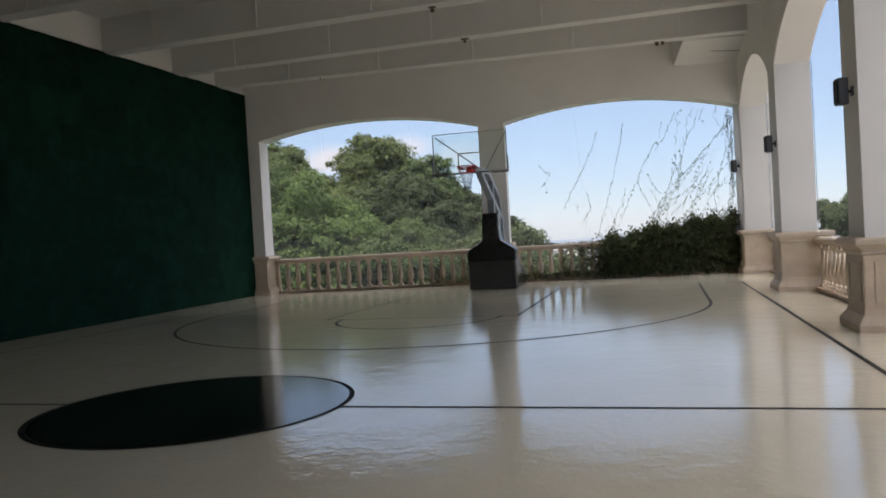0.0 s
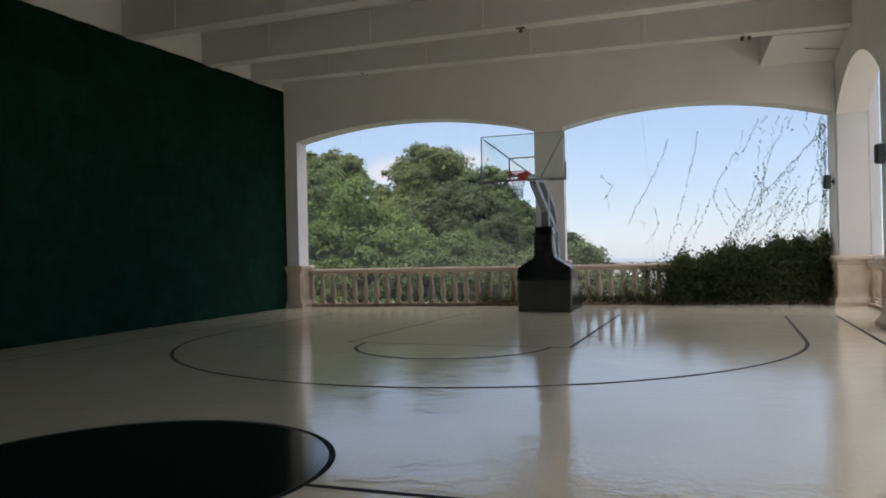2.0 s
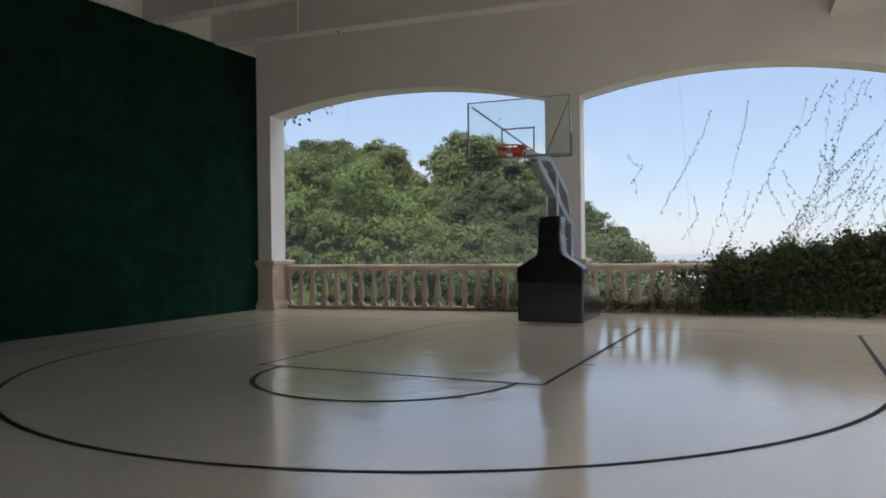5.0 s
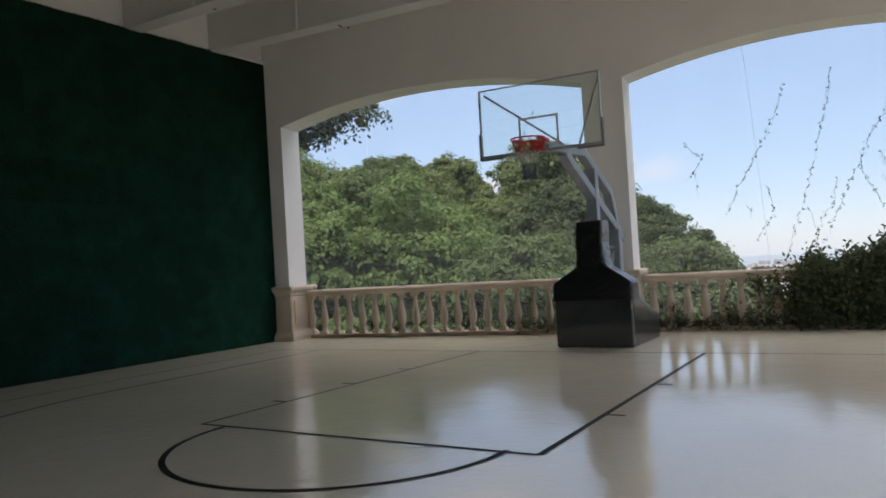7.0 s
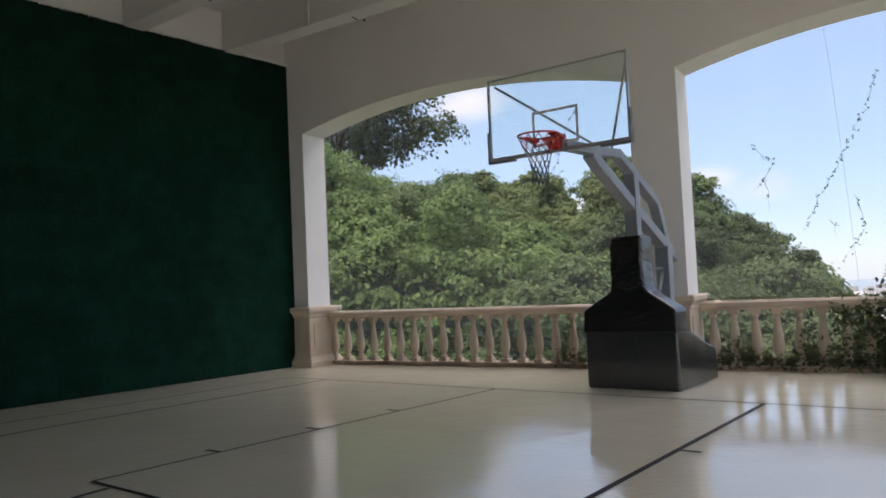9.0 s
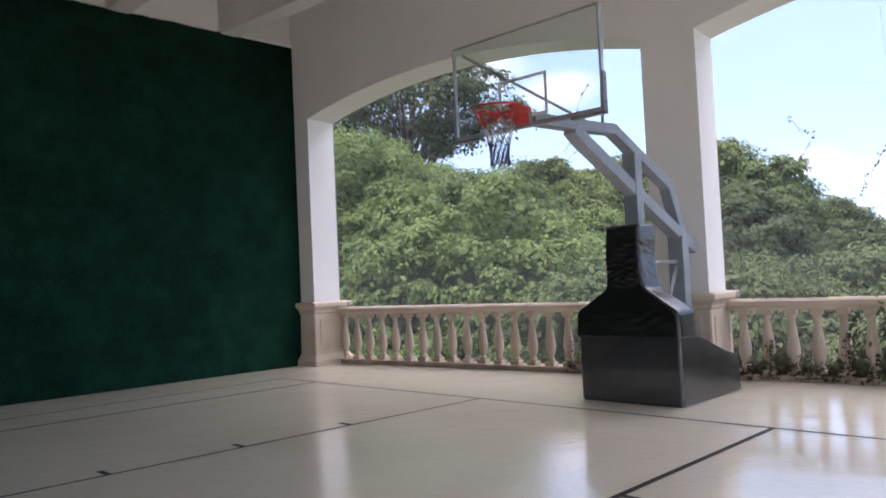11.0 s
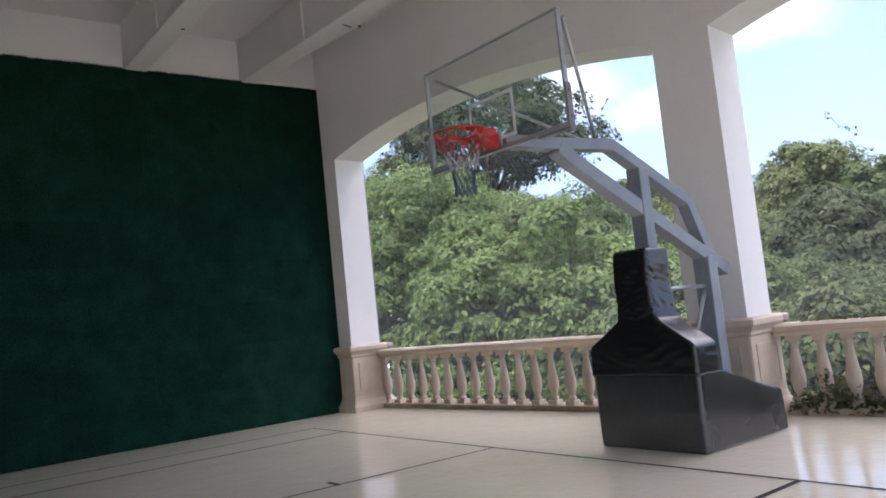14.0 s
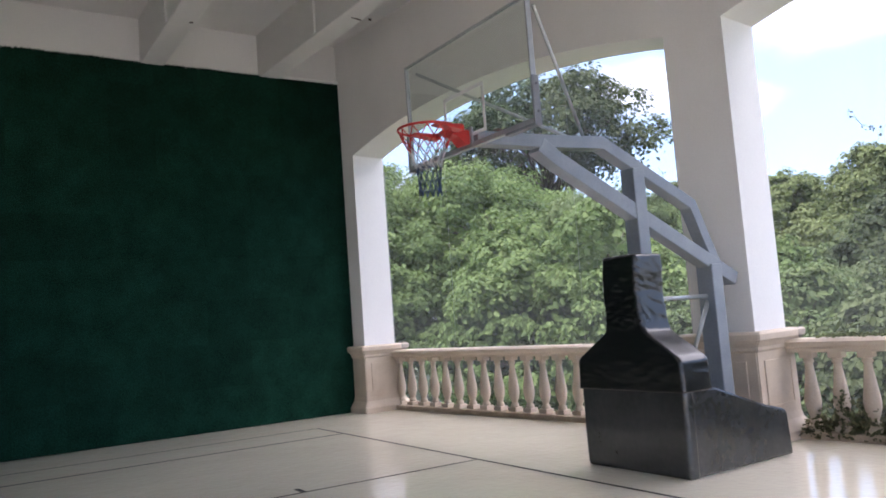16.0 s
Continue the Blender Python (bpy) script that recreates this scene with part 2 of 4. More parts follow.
M_SOIL = surface("hillside_ground", (0.035, 0.05, 0.02), (0.08, 0.10, 0.045), 0.12, 0.95, 0.5, 3, dist=0.1)
M_TOWN = surface("hazed_town_walls", (0.14, 0.145, 0.15), (0.34, 0.33, 0.33), 0.02, 0.8, 0.05, 0.2)
M_LEAF_BRIGHT = leaf_material("bright_leaves", (0.055, 0.094, 0.028), (0.085, 0.138, 0.042), (0.146, 0.202, 0.068))
M_LEAF_MID = leaf_material("green_leaves", (0.045, 0.074, 0.028), (0.070, 0.109, 0.040), (0.117, 0.153, 0.058))
M_LEAF_OLIVE = leaf_material("olive_leaves", (0.064, 0.090, 0.031), (0.098, 0.132, 0.046), (0.155, 0.188, 0.072))
M_LEAF_DARK = leaf_material("dark_leaves", (0.044, 0.066, 0.028), (0.066, 0.094, 0.039), (0.100, 0.128, 0.054))
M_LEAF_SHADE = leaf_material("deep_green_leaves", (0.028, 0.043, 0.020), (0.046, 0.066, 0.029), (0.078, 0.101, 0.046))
M_LEAF_HEDGE = leaf_material("hedge_leaves", (0.054, 0.070, 0.033), (0.092, 0.116, 0.052), (0.150, 0.170, 0.078))
M_LEAF_CREEPER = leaf_material("creeper_leaves", (0.062, 0.062, 0.032), (0.105, 0.108, 0.052), (0.165, 0.158, 0.080))
M_STEM = surface("vine_stem", (0.04, 0.05, 0.02), (0.08, 0.08, 0.04), 20, 0.8, 0.2, 90)
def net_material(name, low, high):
    """A fine net seen from far off: it lets part of the light through, a little unevenly. Made darker than the real net
    to dim the sky behind it.
    """
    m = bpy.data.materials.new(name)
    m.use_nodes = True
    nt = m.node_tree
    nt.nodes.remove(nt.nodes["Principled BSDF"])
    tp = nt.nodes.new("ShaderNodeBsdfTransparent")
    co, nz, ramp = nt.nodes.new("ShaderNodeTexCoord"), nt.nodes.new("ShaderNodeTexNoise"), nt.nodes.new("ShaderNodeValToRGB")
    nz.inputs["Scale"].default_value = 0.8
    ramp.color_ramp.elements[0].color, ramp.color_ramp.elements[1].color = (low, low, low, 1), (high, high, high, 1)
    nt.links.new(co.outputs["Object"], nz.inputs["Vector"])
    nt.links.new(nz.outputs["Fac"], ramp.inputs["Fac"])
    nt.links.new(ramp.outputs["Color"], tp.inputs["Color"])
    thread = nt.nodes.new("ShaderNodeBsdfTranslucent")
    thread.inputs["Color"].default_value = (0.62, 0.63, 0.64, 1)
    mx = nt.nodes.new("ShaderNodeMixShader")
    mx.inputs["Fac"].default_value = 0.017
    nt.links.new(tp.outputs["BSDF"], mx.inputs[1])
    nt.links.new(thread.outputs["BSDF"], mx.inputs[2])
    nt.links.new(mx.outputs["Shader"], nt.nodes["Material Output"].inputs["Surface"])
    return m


# low transmission works as a grey filter on the view outside
M_NET = net_material("sky_dimming_net", 0.385, 0.42)
M_GLASS = glass_material("clear_backboard_glass", (0.90, 0.96, 0.93))


# ---- mesh helpers ----
def link_mesh(name, bm, material, parent=None, label=""):
    me = bpy.data.meshes.new(name)
    bm.normal_update()
    bm.to_mesh(me)
    bm.free()
    me.materials.append(material)
    ob = new(name, me)
    if parent is not None:
        ob.parent = parent
    if label:
        ob["label"] = label
    return ob


def part(name, bm, material, parent, label=""):
    return link_mesh(name, bm, material, parent, label)


def share(name, mesh, parent, m):
    ob = new(name, mesh)
    ob.parent = parent
    ob.matrix_local = m
    return ob


def thing(name, m, label, category, group="", kind=""):
    ob = new(name)
    ob.empty_display_size = 0.1
    ob.matrix_world = m
    return tagged(ob, label, category, group, kind)


def setting(name, bm, material, m=None, label=""):
    ob = link_mesh(name, bm, material)
    if m is not None:
        ob.matrix_world = m
    return tagged(ob, label, "", "", "structure")


def box(bm, x0, x1, y0, y1, z0, z1, bevel=0.0, seg=2):
    r = bmesh.ops.create_cube(bm, size=1)
    vs = r["verts"]
    bmesh.ops.scale(bm, vec=(x1 - x0, y1 - y0, z1 - z0), verts=vs)
    bmesh.ops.translate(bm, vec=((x0 + x1) / 2, (y0 + y1) / 2, (z0 + z1) / 2), verts=vs)
    if bevel:
        es = list({e for v in vs for e in v.link_edges})
        bmesh.ops.bevel(bm, geom=es, offset=bevel, segments=seg, profile=0.5, affect="EDGES")
    return bm


def prism(bm, pts, axis, a, b, bevel=0.0):
    """A closed outline, given in the two other axes in order, drawn out along an axis from a to b."""
    def at(p, k):
        return {"x": (k, p[0], p[1]), "y": (p[0], k, p[1]), "z": (p[0], p[1], k)}[axis]
    lo = [bm.verts.new(at(p, a)) for p in pts]
    hi = [bm.verts.new(at(p, b)) for p in pts]
    fs = [bm.faces.new(lo), bm.faces.new(hi[::-1])]
    n = len(pts)
    for i in range(n):
        fs.append(bm.faces.new((lo[i], hi[i], hi[(i + 1) % n], lo[(i + 1) % n])))
    bmesh.ops.recalc_face_normals(bm, faces=fs)
    if bevel:
        es = list({e for f in fs for e in f.edges})
        bmesh.ops.bevel(bm, geom=es, offset=bevel, segments=2, profile=0.5, affect="EDGES")
    return bm


def tube(bm, pts, r, n=6, closed=False):
    """A tube along points; r is one radius or one for each point."""
    pts = [Vector(p) for p in pts]
    rs = r if isinstance(r, (list, tuple)) else [r] * len(pts)
    rings = []
    for i, p in enumerate(pts):
        if closed:
            d = pts[(i + 1) % len(pts)] - pts[i - 1]
        else:
            d = pts[min(i + 1, len(pts) - 1)] - pts[max(i - 1, 0)]
        d.normalize()
        s = d.cross(Vector((0, 0, 1)) if abs(d.z) < 0.92 else Vector((1, 0, 0))).normalized()
        q = d.cross(s)
        rings.append([bm.verts.new(p + rs[i] * (math.cos(k * math.tau / n) * s + math.sin(k * math.tau / n) * q)) for k in range(n)])
    m = len(rings)
    for i in range(m if closed else m - 1):
        A, B = rings[i], rings[(i + 1) % m]
        for k in range(n):
            f = bm.faces.new((A[k], A[(k + 1) % n], B[(k + 1) % n], B[k]))
            f.smooth = True
    if not closed:
        bm.faces.new(rings[0][::-1])
        bm.faces.new(rings[-1])
    return bm


def bent_bar(bm, pts, w, h, bevel=0.008):
    """A square-section bar bent in a plane of constant x along (y, z) points, w wide in x and h deep, mitred at the bends."""
    P = [Vector(p) for p in pts]
    lo, hi = [], []
    for i, p in enumerate(P):
        a = (P[i] - P[i - 1]).normalized() if i else (P[1] - P[0]).normalized()
        b = (P[i + 1] - P[i]).normalized() if i < len(P) - 1 else a
        m = Vector((-(a.y + b.y), a.x + b.x)).normalized()
        k = h / 2 / max(0.3, m.dot(Vector((-a.y, a.x))))
        lo.append(tuple(p - m * k))
        hi.append(tuple(p + m * k))
    return prism(bm, lo + hi[::-1], "x", -w / 2, w / 2, bevel)


def lathe(bm, profile, n=14):
    rings = [[bm.verts.new((r * math.cos(k * math.tau / n), r * math.sin(k * math.tau / n), z)) for k in range(n)] for r, z in profile]
    for A, B in zip(rings, rings[1:]):
        for k in range(n):
            f = bm.faces.new((A[k], A[(k + 1) % n], B[(k + 1) % n], B[k]))
            f.smooth = True
    bm.faces.new(rings[0][::-1])
    bm.faces.new(rings[-1])
    return bm


def stepped(bm, x0, x1, y0, y1, levels):
    """A moulded block: rectangles grown by an outset at each height, joined into one skin."""
    rings = []
    for z, o in levels:
        rings.append([bm.verts.new(p) for p in ((x0 - o, y0 - o, z), (x1 + o, y0 - o, z), (x1 + o, y1 + o, z), (x0 - o, y1 + o, z))])
    for A, B in zip(rings, rings[1:]):
        for k in range(4):
            bm.faces.new((A[k], A[(k + 1) % 4], B[(k + 1) % 4], B[k]))
    bm.faces.new(rings[0][::-1])
    bm.faces.new(rings[-1])
    return bm


def arch_outline(s0, s1, top, openings):
    """An outline from s0 to s1 with arched openings (a, b, spring, rise) cut up from the floor."""
    pts = [(s0, 0.0)]
    for a, b, spring, rise in openings:
        half = (b - a) / 2
        R = (half * half + rise * rise) / (2 * rise)
        pts += [(a, 0.0)]
        for i in range(33):
            s = a + (b - a) * i / 32
            pts.append((s, spring + rise - R + math.sqrt(R * R - (s - a - half) ** 2)))
        pts += [(b, 0.0)]
    return pts + [(s1, 0.0), (s1, top), (s0, top)]


# ---- the hall ----
SKEW = 6.63
FAR = pose(-10.45, 20.47, 0, 0, 0, SKEW)        # x along the far wall, y outwards
DEEP = 0.64
GREEN_X, RIGHT_X, RIGHT_OUT = -10.45, 3.18, 3.82
BACK_Y = -8.0
EAST = pose(3.18, 22, 0) @ pose(0, 0, 0, 0, 0, 1.1) @ pose(-3.18, -22, 0)     # the arcade wall stands a little out of square
CEIL_Z, BEAM_Z = 6.6, 5.86


def far_y(x, off=0.0):
    a = radians(SKEW)
    return 20.47 + (x - GREEN_X) * math.tan(a) + off / math.cos(a)


bm = bmesh.new()
prism(bm, [(-10.9, BACK_Y - 0.9), (RIGHT_OUT + 0.95, BACK_Y - 0.9), (RIGHT_OUT + 0.35, far_y(RIGHT_OUT + 0.35, 0.85)), (-10.9, far_y(-10.9, 0.85))], "z", -0.35, 0.0)
setting("floor", bm, M_FLOOR, label="glossy cream coated sports floor with wavering reflections")

bm = bmesh.new()
prism(bm, arch_outline(-0.45, 14.62, 6.7, [(0.34, 6.77, 4.49, 0.42), (7.485, 13.69, 4.48, 0.42)]), "y", 0.0, DEEP)
setting("wall_north", bm, M_WALL, FAR, "off-white plastered wall with two wide segmental arches")

# first arch is out of view, narrowed to cut light on the near turf
SIDE = [(0.9, 4.8), (5.53, 10.62), (11.35, 16.45), (17.25, 22.0)]
bm = bmesh.new()
prism(bm, arch_outline(BACK_Y, 22.03, 6.7, [(a, b, 4.4, 0.8) for a, b in SIDE]), "x", RIGHT_X, RIGHT_OUT)
setting("wall_east", bm, M_WALL, EAST, label="off-white plastered arcade wall with deep arches")

bm = bmesh.new()
box(bm, -10.9, -10.5, BACK_Y, far_y(-10.5, 0.0) + 0.02, 0, 6.7)
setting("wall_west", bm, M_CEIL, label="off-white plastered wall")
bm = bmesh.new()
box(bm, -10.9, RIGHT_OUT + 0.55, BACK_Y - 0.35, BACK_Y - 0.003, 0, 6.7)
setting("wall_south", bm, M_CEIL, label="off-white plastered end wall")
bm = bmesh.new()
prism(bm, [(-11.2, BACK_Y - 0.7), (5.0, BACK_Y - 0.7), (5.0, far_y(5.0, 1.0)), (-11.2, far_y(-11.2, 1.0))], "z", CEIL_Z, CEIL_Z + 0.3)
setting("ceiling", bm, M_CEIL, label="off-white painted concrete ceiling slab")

BEAMS = [(19.35, 20.1, -8.35), (17.42, 17.35, -8.75), (14.9, 14.6, -9.2), (11.9, 11.6, -9.6), (9.0, 8.8, -8.4), (6.0, 5.9, -8.4), (3.1, 3.0, -8.4), (0.2, 0.2, -8.4), (-2.7, -2.7, -8.4), (-5.5, -5.5, -8.4)]
for left, right, rib in BEAMS:
    bm = bmesh.new()
    prism(bm, [(GREEN_X - 0.1, left - 0.36), (RIGHT_X + 0.35, right - 0.36), (RIGHT_X + 0.35, right), (GREEN_X - 0.1, left)], "z", BEAM_Z, CEIL_Z + 0.05, 0.015)
    for k in range(5):
        x = rib + 2.5 * k
        f = (x - GREEN_X) / (RIGHT_X - GREEN_X)
        y = left + (right - left) * f - 0.36
        box(bm, x - 0.045, x + 0.045, y - 0.028, y + 0.02, BEAM_Z + 0.03, CEIL_Z + 0.03, 0.008)
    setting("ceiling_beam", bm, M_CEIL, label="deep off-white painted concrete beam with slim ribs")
bm = bmesh.new()
prism(bm, [(-1.3, 5.87), (-1.3, 6.65), (0.5, 6.65), (0.5, 5.62)], "x", 12.1, 13.9, 0.01)
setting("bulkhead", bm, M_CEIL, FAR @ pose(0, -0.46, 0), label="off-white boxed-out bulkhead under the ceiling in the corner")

# dark rusty slits where the beams' paint has broken away
M_RUST = surface("rusty_break", (0.03, 0.018, 0.014), (0.07, 0.04, 0.03), 20, 0.9, 0.4, 90)
for x, y, w, l, turn in ((-7.56, 19.42, 0.018, 0.10, 12), (-7.52, 19.60, 0.014, 0.04, 30), (-8.55, 17.34, 0.03, 0.03, 10)):
    bm = bmesh.new()
    vs = [bm.verts.new((w * math.cos(k * math.tau / 12) * random.uniform(0.6, 1.2), l * math.sin(k * math.tau / 12) * random.uniform(0.8, 1.1), 0)) for k in range(12)]
    bm.faces.new(vs)
    r = bmesh.ops.extrude_face_region(bm, geom=list(bm.faces))
    bmesh.ops.translate(bm, vec=(0, 0, 0.02), verts=[v for v in r["geom"] if isinstance(v, bmesh.types.BMVert)])
    bmesh.ops.recalc_face_normals(bm, faces=bm.faces)
    setting("rust_mark", bm, M_RUST, pose(x, y, BEAM_Z - 0.004, 0, 0, turn), "small rusty break in the paint under a beam")



M_FITTING = surface("dusty_brown_fitting", (0.09, 0.07, 0.05), (0.18, 0.15, 0.11), 20, 0.85, 0.3, 90)


def beam_fitting(x, y, drop, width):
    t = thing("lamp_holder", pose(x, y, BEAM_Z), "small rusty empty lamp holder under a beam", "lamp holder", "lamp holders under the beams")
    bm = bmesh.new()
    box(bm, -width, width, -0.05, 0.05, -0.018, 0.0, 0.004)
    part("plate", bm, M_FITTING, t)
    bm = bmesh.new()
    lathe(bm, [(0.035, -drop), (0.045, -drop + 0.02), (0.04, -0.05), (0.02, -0.018)], 10)
    part("socket", bm, M_FITTING, t)
    return t


for x, y, drop, width in ((-3.0, 17.22, 0.09, 0.09), (-2.98, 14.58, 0.10, 0.07), (1.16, 19.86, 0.08, 0.05), (1.30, 19.88, 0.07, 0.04)):
    beam_fitting(x, y, drop, width)
bm = bmesh.new()
tube(bm, [(12.9, -0.95, 5.742), (13.1, -0.9, 5.725), (13.35, -0.86, 5.722), (13.62, -0.78, 5.712)], 0.008, 6)
tagged(link_mesh("loose_wire", bm, M_DARKBOX), "short loose dark wire under the bulkhead", "wire").matrix_world = FAR

# green turf lining of the long wall
bm = bmesh.new()
box(bm, -10.51, GREEN_X, BACK_Y + 0.02, far_y(GREEN_X) - 0.004, 0.004, 5.86, 0.012)
turf = tagged(link_mesh("turf_wall_covering", bm, M_TURF), "dark green artificial turf covering the long side wall", "wall covering", kind="structure")


def blades(name, count, place, material, parent, length=(0.02, 0.05), width=0.008, seed=3):
    """Short upright blades of turf, each a narrow folded sliver."""
    rng = np.random.default_rng(seed)
    p, n = place(rng, count)
    L = rng.uniform(*length, count)[:, None]
    d = n + rng.normal(0, 0.45, (count, 3))
    d /= np.linalg.norm(d, axis=1)[:, None]
    side = np.cross(d, rng.normal(0, 1, (count, 3)))
    side /= np.linalg.norm(side, axis=1)[:, None]
    v = np.stack([p - side * width, p + side * width, p + d * L], 1).reshape(-1, 3)
    me = bpy.data.meshes.new(name)
    me.from_pydata(v.tolist(), [], np.arange(count * 3).reshape(-1, 3).tolist())
    me.materials.append(material)
    ob = new(name, me)
    ob.parent = parent
    return tagged(ob, "frayed upper edge of the turf", kind="stuff")


def turf_top(rng, n):
    y = rng.uniform(7.0, far_y(GREEN_X) - 0.02, n)
    p = np.stack([rng.uniform(-10.50, GREEN_X + 0.01, n), y, np.full(n, 5.852) + 0.004 * np.sin(y * 7)], 1)
    return p, np.tile((0.25, 0, 1.0), (n, 1))


blades("turf_fringe", 9000, turf_top, M_TURF, turf, (0.02, 0.06), 0.012)

# white conduit above the turf, next to the corner
bm = bmesh.new()
tube(bm, [(-10.41, 19.13, 5.885), (-10.41, 20.44, 5.885)], 0.026, 8)
tagged(link_mesh("conduit", bm, M_WHITE), "white plastic conduit along the top of the turf", "conduit")

# ---- court markings ----
MID_X = -3.2
L_LEFT, L_RIGHT, BASE_Y = -9.13, 2.76, 19.125
Z_LINE, HALF_W = 0.003, 0.028


def strip(bm, pts, w=HALF_W, z=Z_LINE, closed=False):
    pts = [Vector((p[0], p[1], 0)) for p in pts]
    n = len(pts)
    row = []
    for i, p in enumerate(pts):
        d = (pts[(i + 1) % n] - pts[i - 1]) if closed else (pts[min(i + 1, n - 1)] - pts[max(i - 1, 0)])
        d.normalize()
        q = Vector((-d.y, d.x, 0)) * w
        row.append((bm.verts.new((*(p + q).xy, z)), bm.verts.new((*(p - q).xy, z))))
    for i in range(n if closed else n - 1):
        a, b = row[i], row[(i + 1) % n]
        bm.faces.new((a[0], a[1], b[1], b[0]))


def line(name, pts, label, closed=False, w=HALF_W, z=Z_LINE):
    bm = bmesh.new()
    strip(bm, pts, w, z, closed)
    bmesh.ops.recalc_face_normals(bm, faces=bm.faces)
    return setting(name, bm, M_LINE, label=label)


def arc(cx, cy, r, a0, a1, n=64):
    return [(cx + r * math.cos(radians(a0 + (a1 - a0) * i / n)), cy + r * math.sin(radians(a0 + (a1 - a0) * i / n))) for i in range(n + 1)]


line("baseline", [(L_LEFT - 0.02, BASE_Y), (L_RIGHT, BASE_Y)], "thin black painted baseline on the floor", w=0.02)
line("sideline", [(L_LEFT, BASE_Y), (L_LEFT, -6)], "thin black painted sideline on the floor", w=0.02)
line("sideline", [(L_RIGHT, BASE_Y), (3.08, -6)], "thin black painted sideline on the floor")
line("halfway_line", [(L_LEFT, 6.55), (-4.69, 6.55)], "thin black painted halfway line on the floor", z=0.0025)
line("halfway_line", [(-1.80, 6.53), (2.9, 6.56)], "thin black painted halfway line on the floor", z=0.0025)
line("shooting_arc", [(-8.22, BASE_Y)] + arc(MID_X, 14.87, 5.02, 180, 360) + [(1.82, BASE_Y)], "thin black painted three-point arc on the floor", z=0.0035)
LANE_L, LANE_R = -4.94, -1.44
FT_L, FT_R = (-5.09, 13.54), (-1.43, 13.43)          # the lane widens a little towards the free-throw line
line("lane_line", [(LANE_L, BASE_Y), FT_L], "thin worn black painted lane edge", z=0.004, w=0.019)
line("lane_line", [(LANE_R, BASE_Y), FT_R], "thin black painted lane edge", z=0.004)
line("free_throw_line", [FT_L, FT_R], "thin black painted free-throw line", z=0.0045, w=0.021)
line("free_throw_arc", arc(-3.23, 13.485, 1.51, 180, 360), "thin black painted free-throw half circle", z=0.005)
for y in (17.18, 15.95, 14.73):
    x = LANE_L + (FT_L[0] - LANE_L) * (BASE_Y - y) / (BASE_Y - FT_L[1])
    line("lane_tick", [(x - 0.2, y), (x, y)], "short black painted lane mark", z=0.0055)
for y in (16.55, 14.9):
    line("lane_tick", [(LANE_R, y), (LANE_R + 0.2, y)], "short black painted lane mark", z=0.0055)
bm = bmesh.new()
vs = [bm.verts.new((*p, 0.003)) for p in arc(-3.26, 6.54, 1.43, 0, 360, 96)[:-1]]
bm.faces.new(vs)
setting("centre_circle", bm, M_BLACK, label="solid glossy black painted centre circle on the floor")
line("centre_ring", arc(-3.26, 6.54, 1.457, 0, 360, 96)[:-1], "matt black painted ring round the centre circle", True, 0.024).data.materials[0] = surface("matt_black_paint", (0.004, 0.004, 0.004), (0.009, 0.009, 0.009), 6, 0.6, 0.1, 90, spec=0.12)

# pale paved terrace added outside the arcade, its tone set for bounced light
bm = bmesh.new()
prism(bm, [(-11.0, -26.0), (26.0, -26.0), (26.0, 24.0), (4.0, far_y(4.0, 0.8)), (4.0, BACK_Y - 0.92), (-11.0, BACK_Y - 0.92)], "z", -0.4, -0.02)
setting("pavement", bm, surface("pale_paving", (0.26, 0.25, 0.22), (0.38, 0.36, 0.32), 1.2, 0.8, 0.3, 25), label="pale paved terrace added round the hall to bounce light in")

# ---- plinths ----
PLINTH = [(0.0, 0.13), (0.09, 0.135), (0.13, 0.11), (0.20, 0.06), (0.27, 0.045), (0.93, 0.04), (0.955, 0.065), (0.985, 0.065), (1.03, 0.10), (1.06, 0.135), (1.12, 0.14), (1.14, 0.12), (1.145, 0.03)]


def plinth(m, x0, x1, y0, y1, faces, label):
    """A moulded pedestal round a column's foot, with a raised panel frame on the faces named."""
    t = thing("column_plinth", m, label, "plinth", "plinths under the columns", "structure")
    bm = bmesh.new()
    stepped(bm, x0, x1, y0, y1, PLINTH)
    bmesh.ops.bevel(bm, geom=[e for e in bm.edges if abs(e.verts[0].co.z - e.verts[1].co.z) > 0.003], offset=0.012, segments=2, affect="EDGES")
    part("pedestal", bm, M_STONE, t)
    o, w, d = 0.041, 0.022, 0.014
    for f in faces:
        a, b = (x0, x1) if f in "sn" else (y0, y1)
        a, b = a + 0.08, b - 0.08
        bm = bmesh.new()
        z0, z1 = 0.36, 0.84
        for (u0, u1, v0, v1) in ((a, b, z0, z0 + w), (a, b, z1 - w, z1), (a, a + w, z0 + w, z1 - w), (b - w, b, z0 + w, z1 - w)):
            if f == "s":
                box(bm, u0, u1, y0 - o - d, y0 - o + 0.004, v0, v1)
            elif f == "n":
                box(bm, u0, u1, y1 + o - 0.004, y1 + o + d, v0, v1)
            elif f == "e":
                box(bm, x1 + o - 0.004, x1 + o + d, u0, u1, v0, v1)
            else:
                box(bm, x0 - o - d, x0 - o + 0.004, u0, u1, v0, v1)
        part("panel_moulding", bm, M_STONE, t)
    return t


plinth(FAR, 0.03, 0.34, 0.0, 0.72, "e", "cream cast-stone plinth under the corner pier beside the turf wall")
plinth(FAR, 6.77, 7.46, 0.0, 0.72, "swe", "cream cast-stone plinth under the middle pier")
plinth(FAR, 13.69, 14.6, -0.11, 0.72, "sw", "cream cast-stone plinth under the corner column")
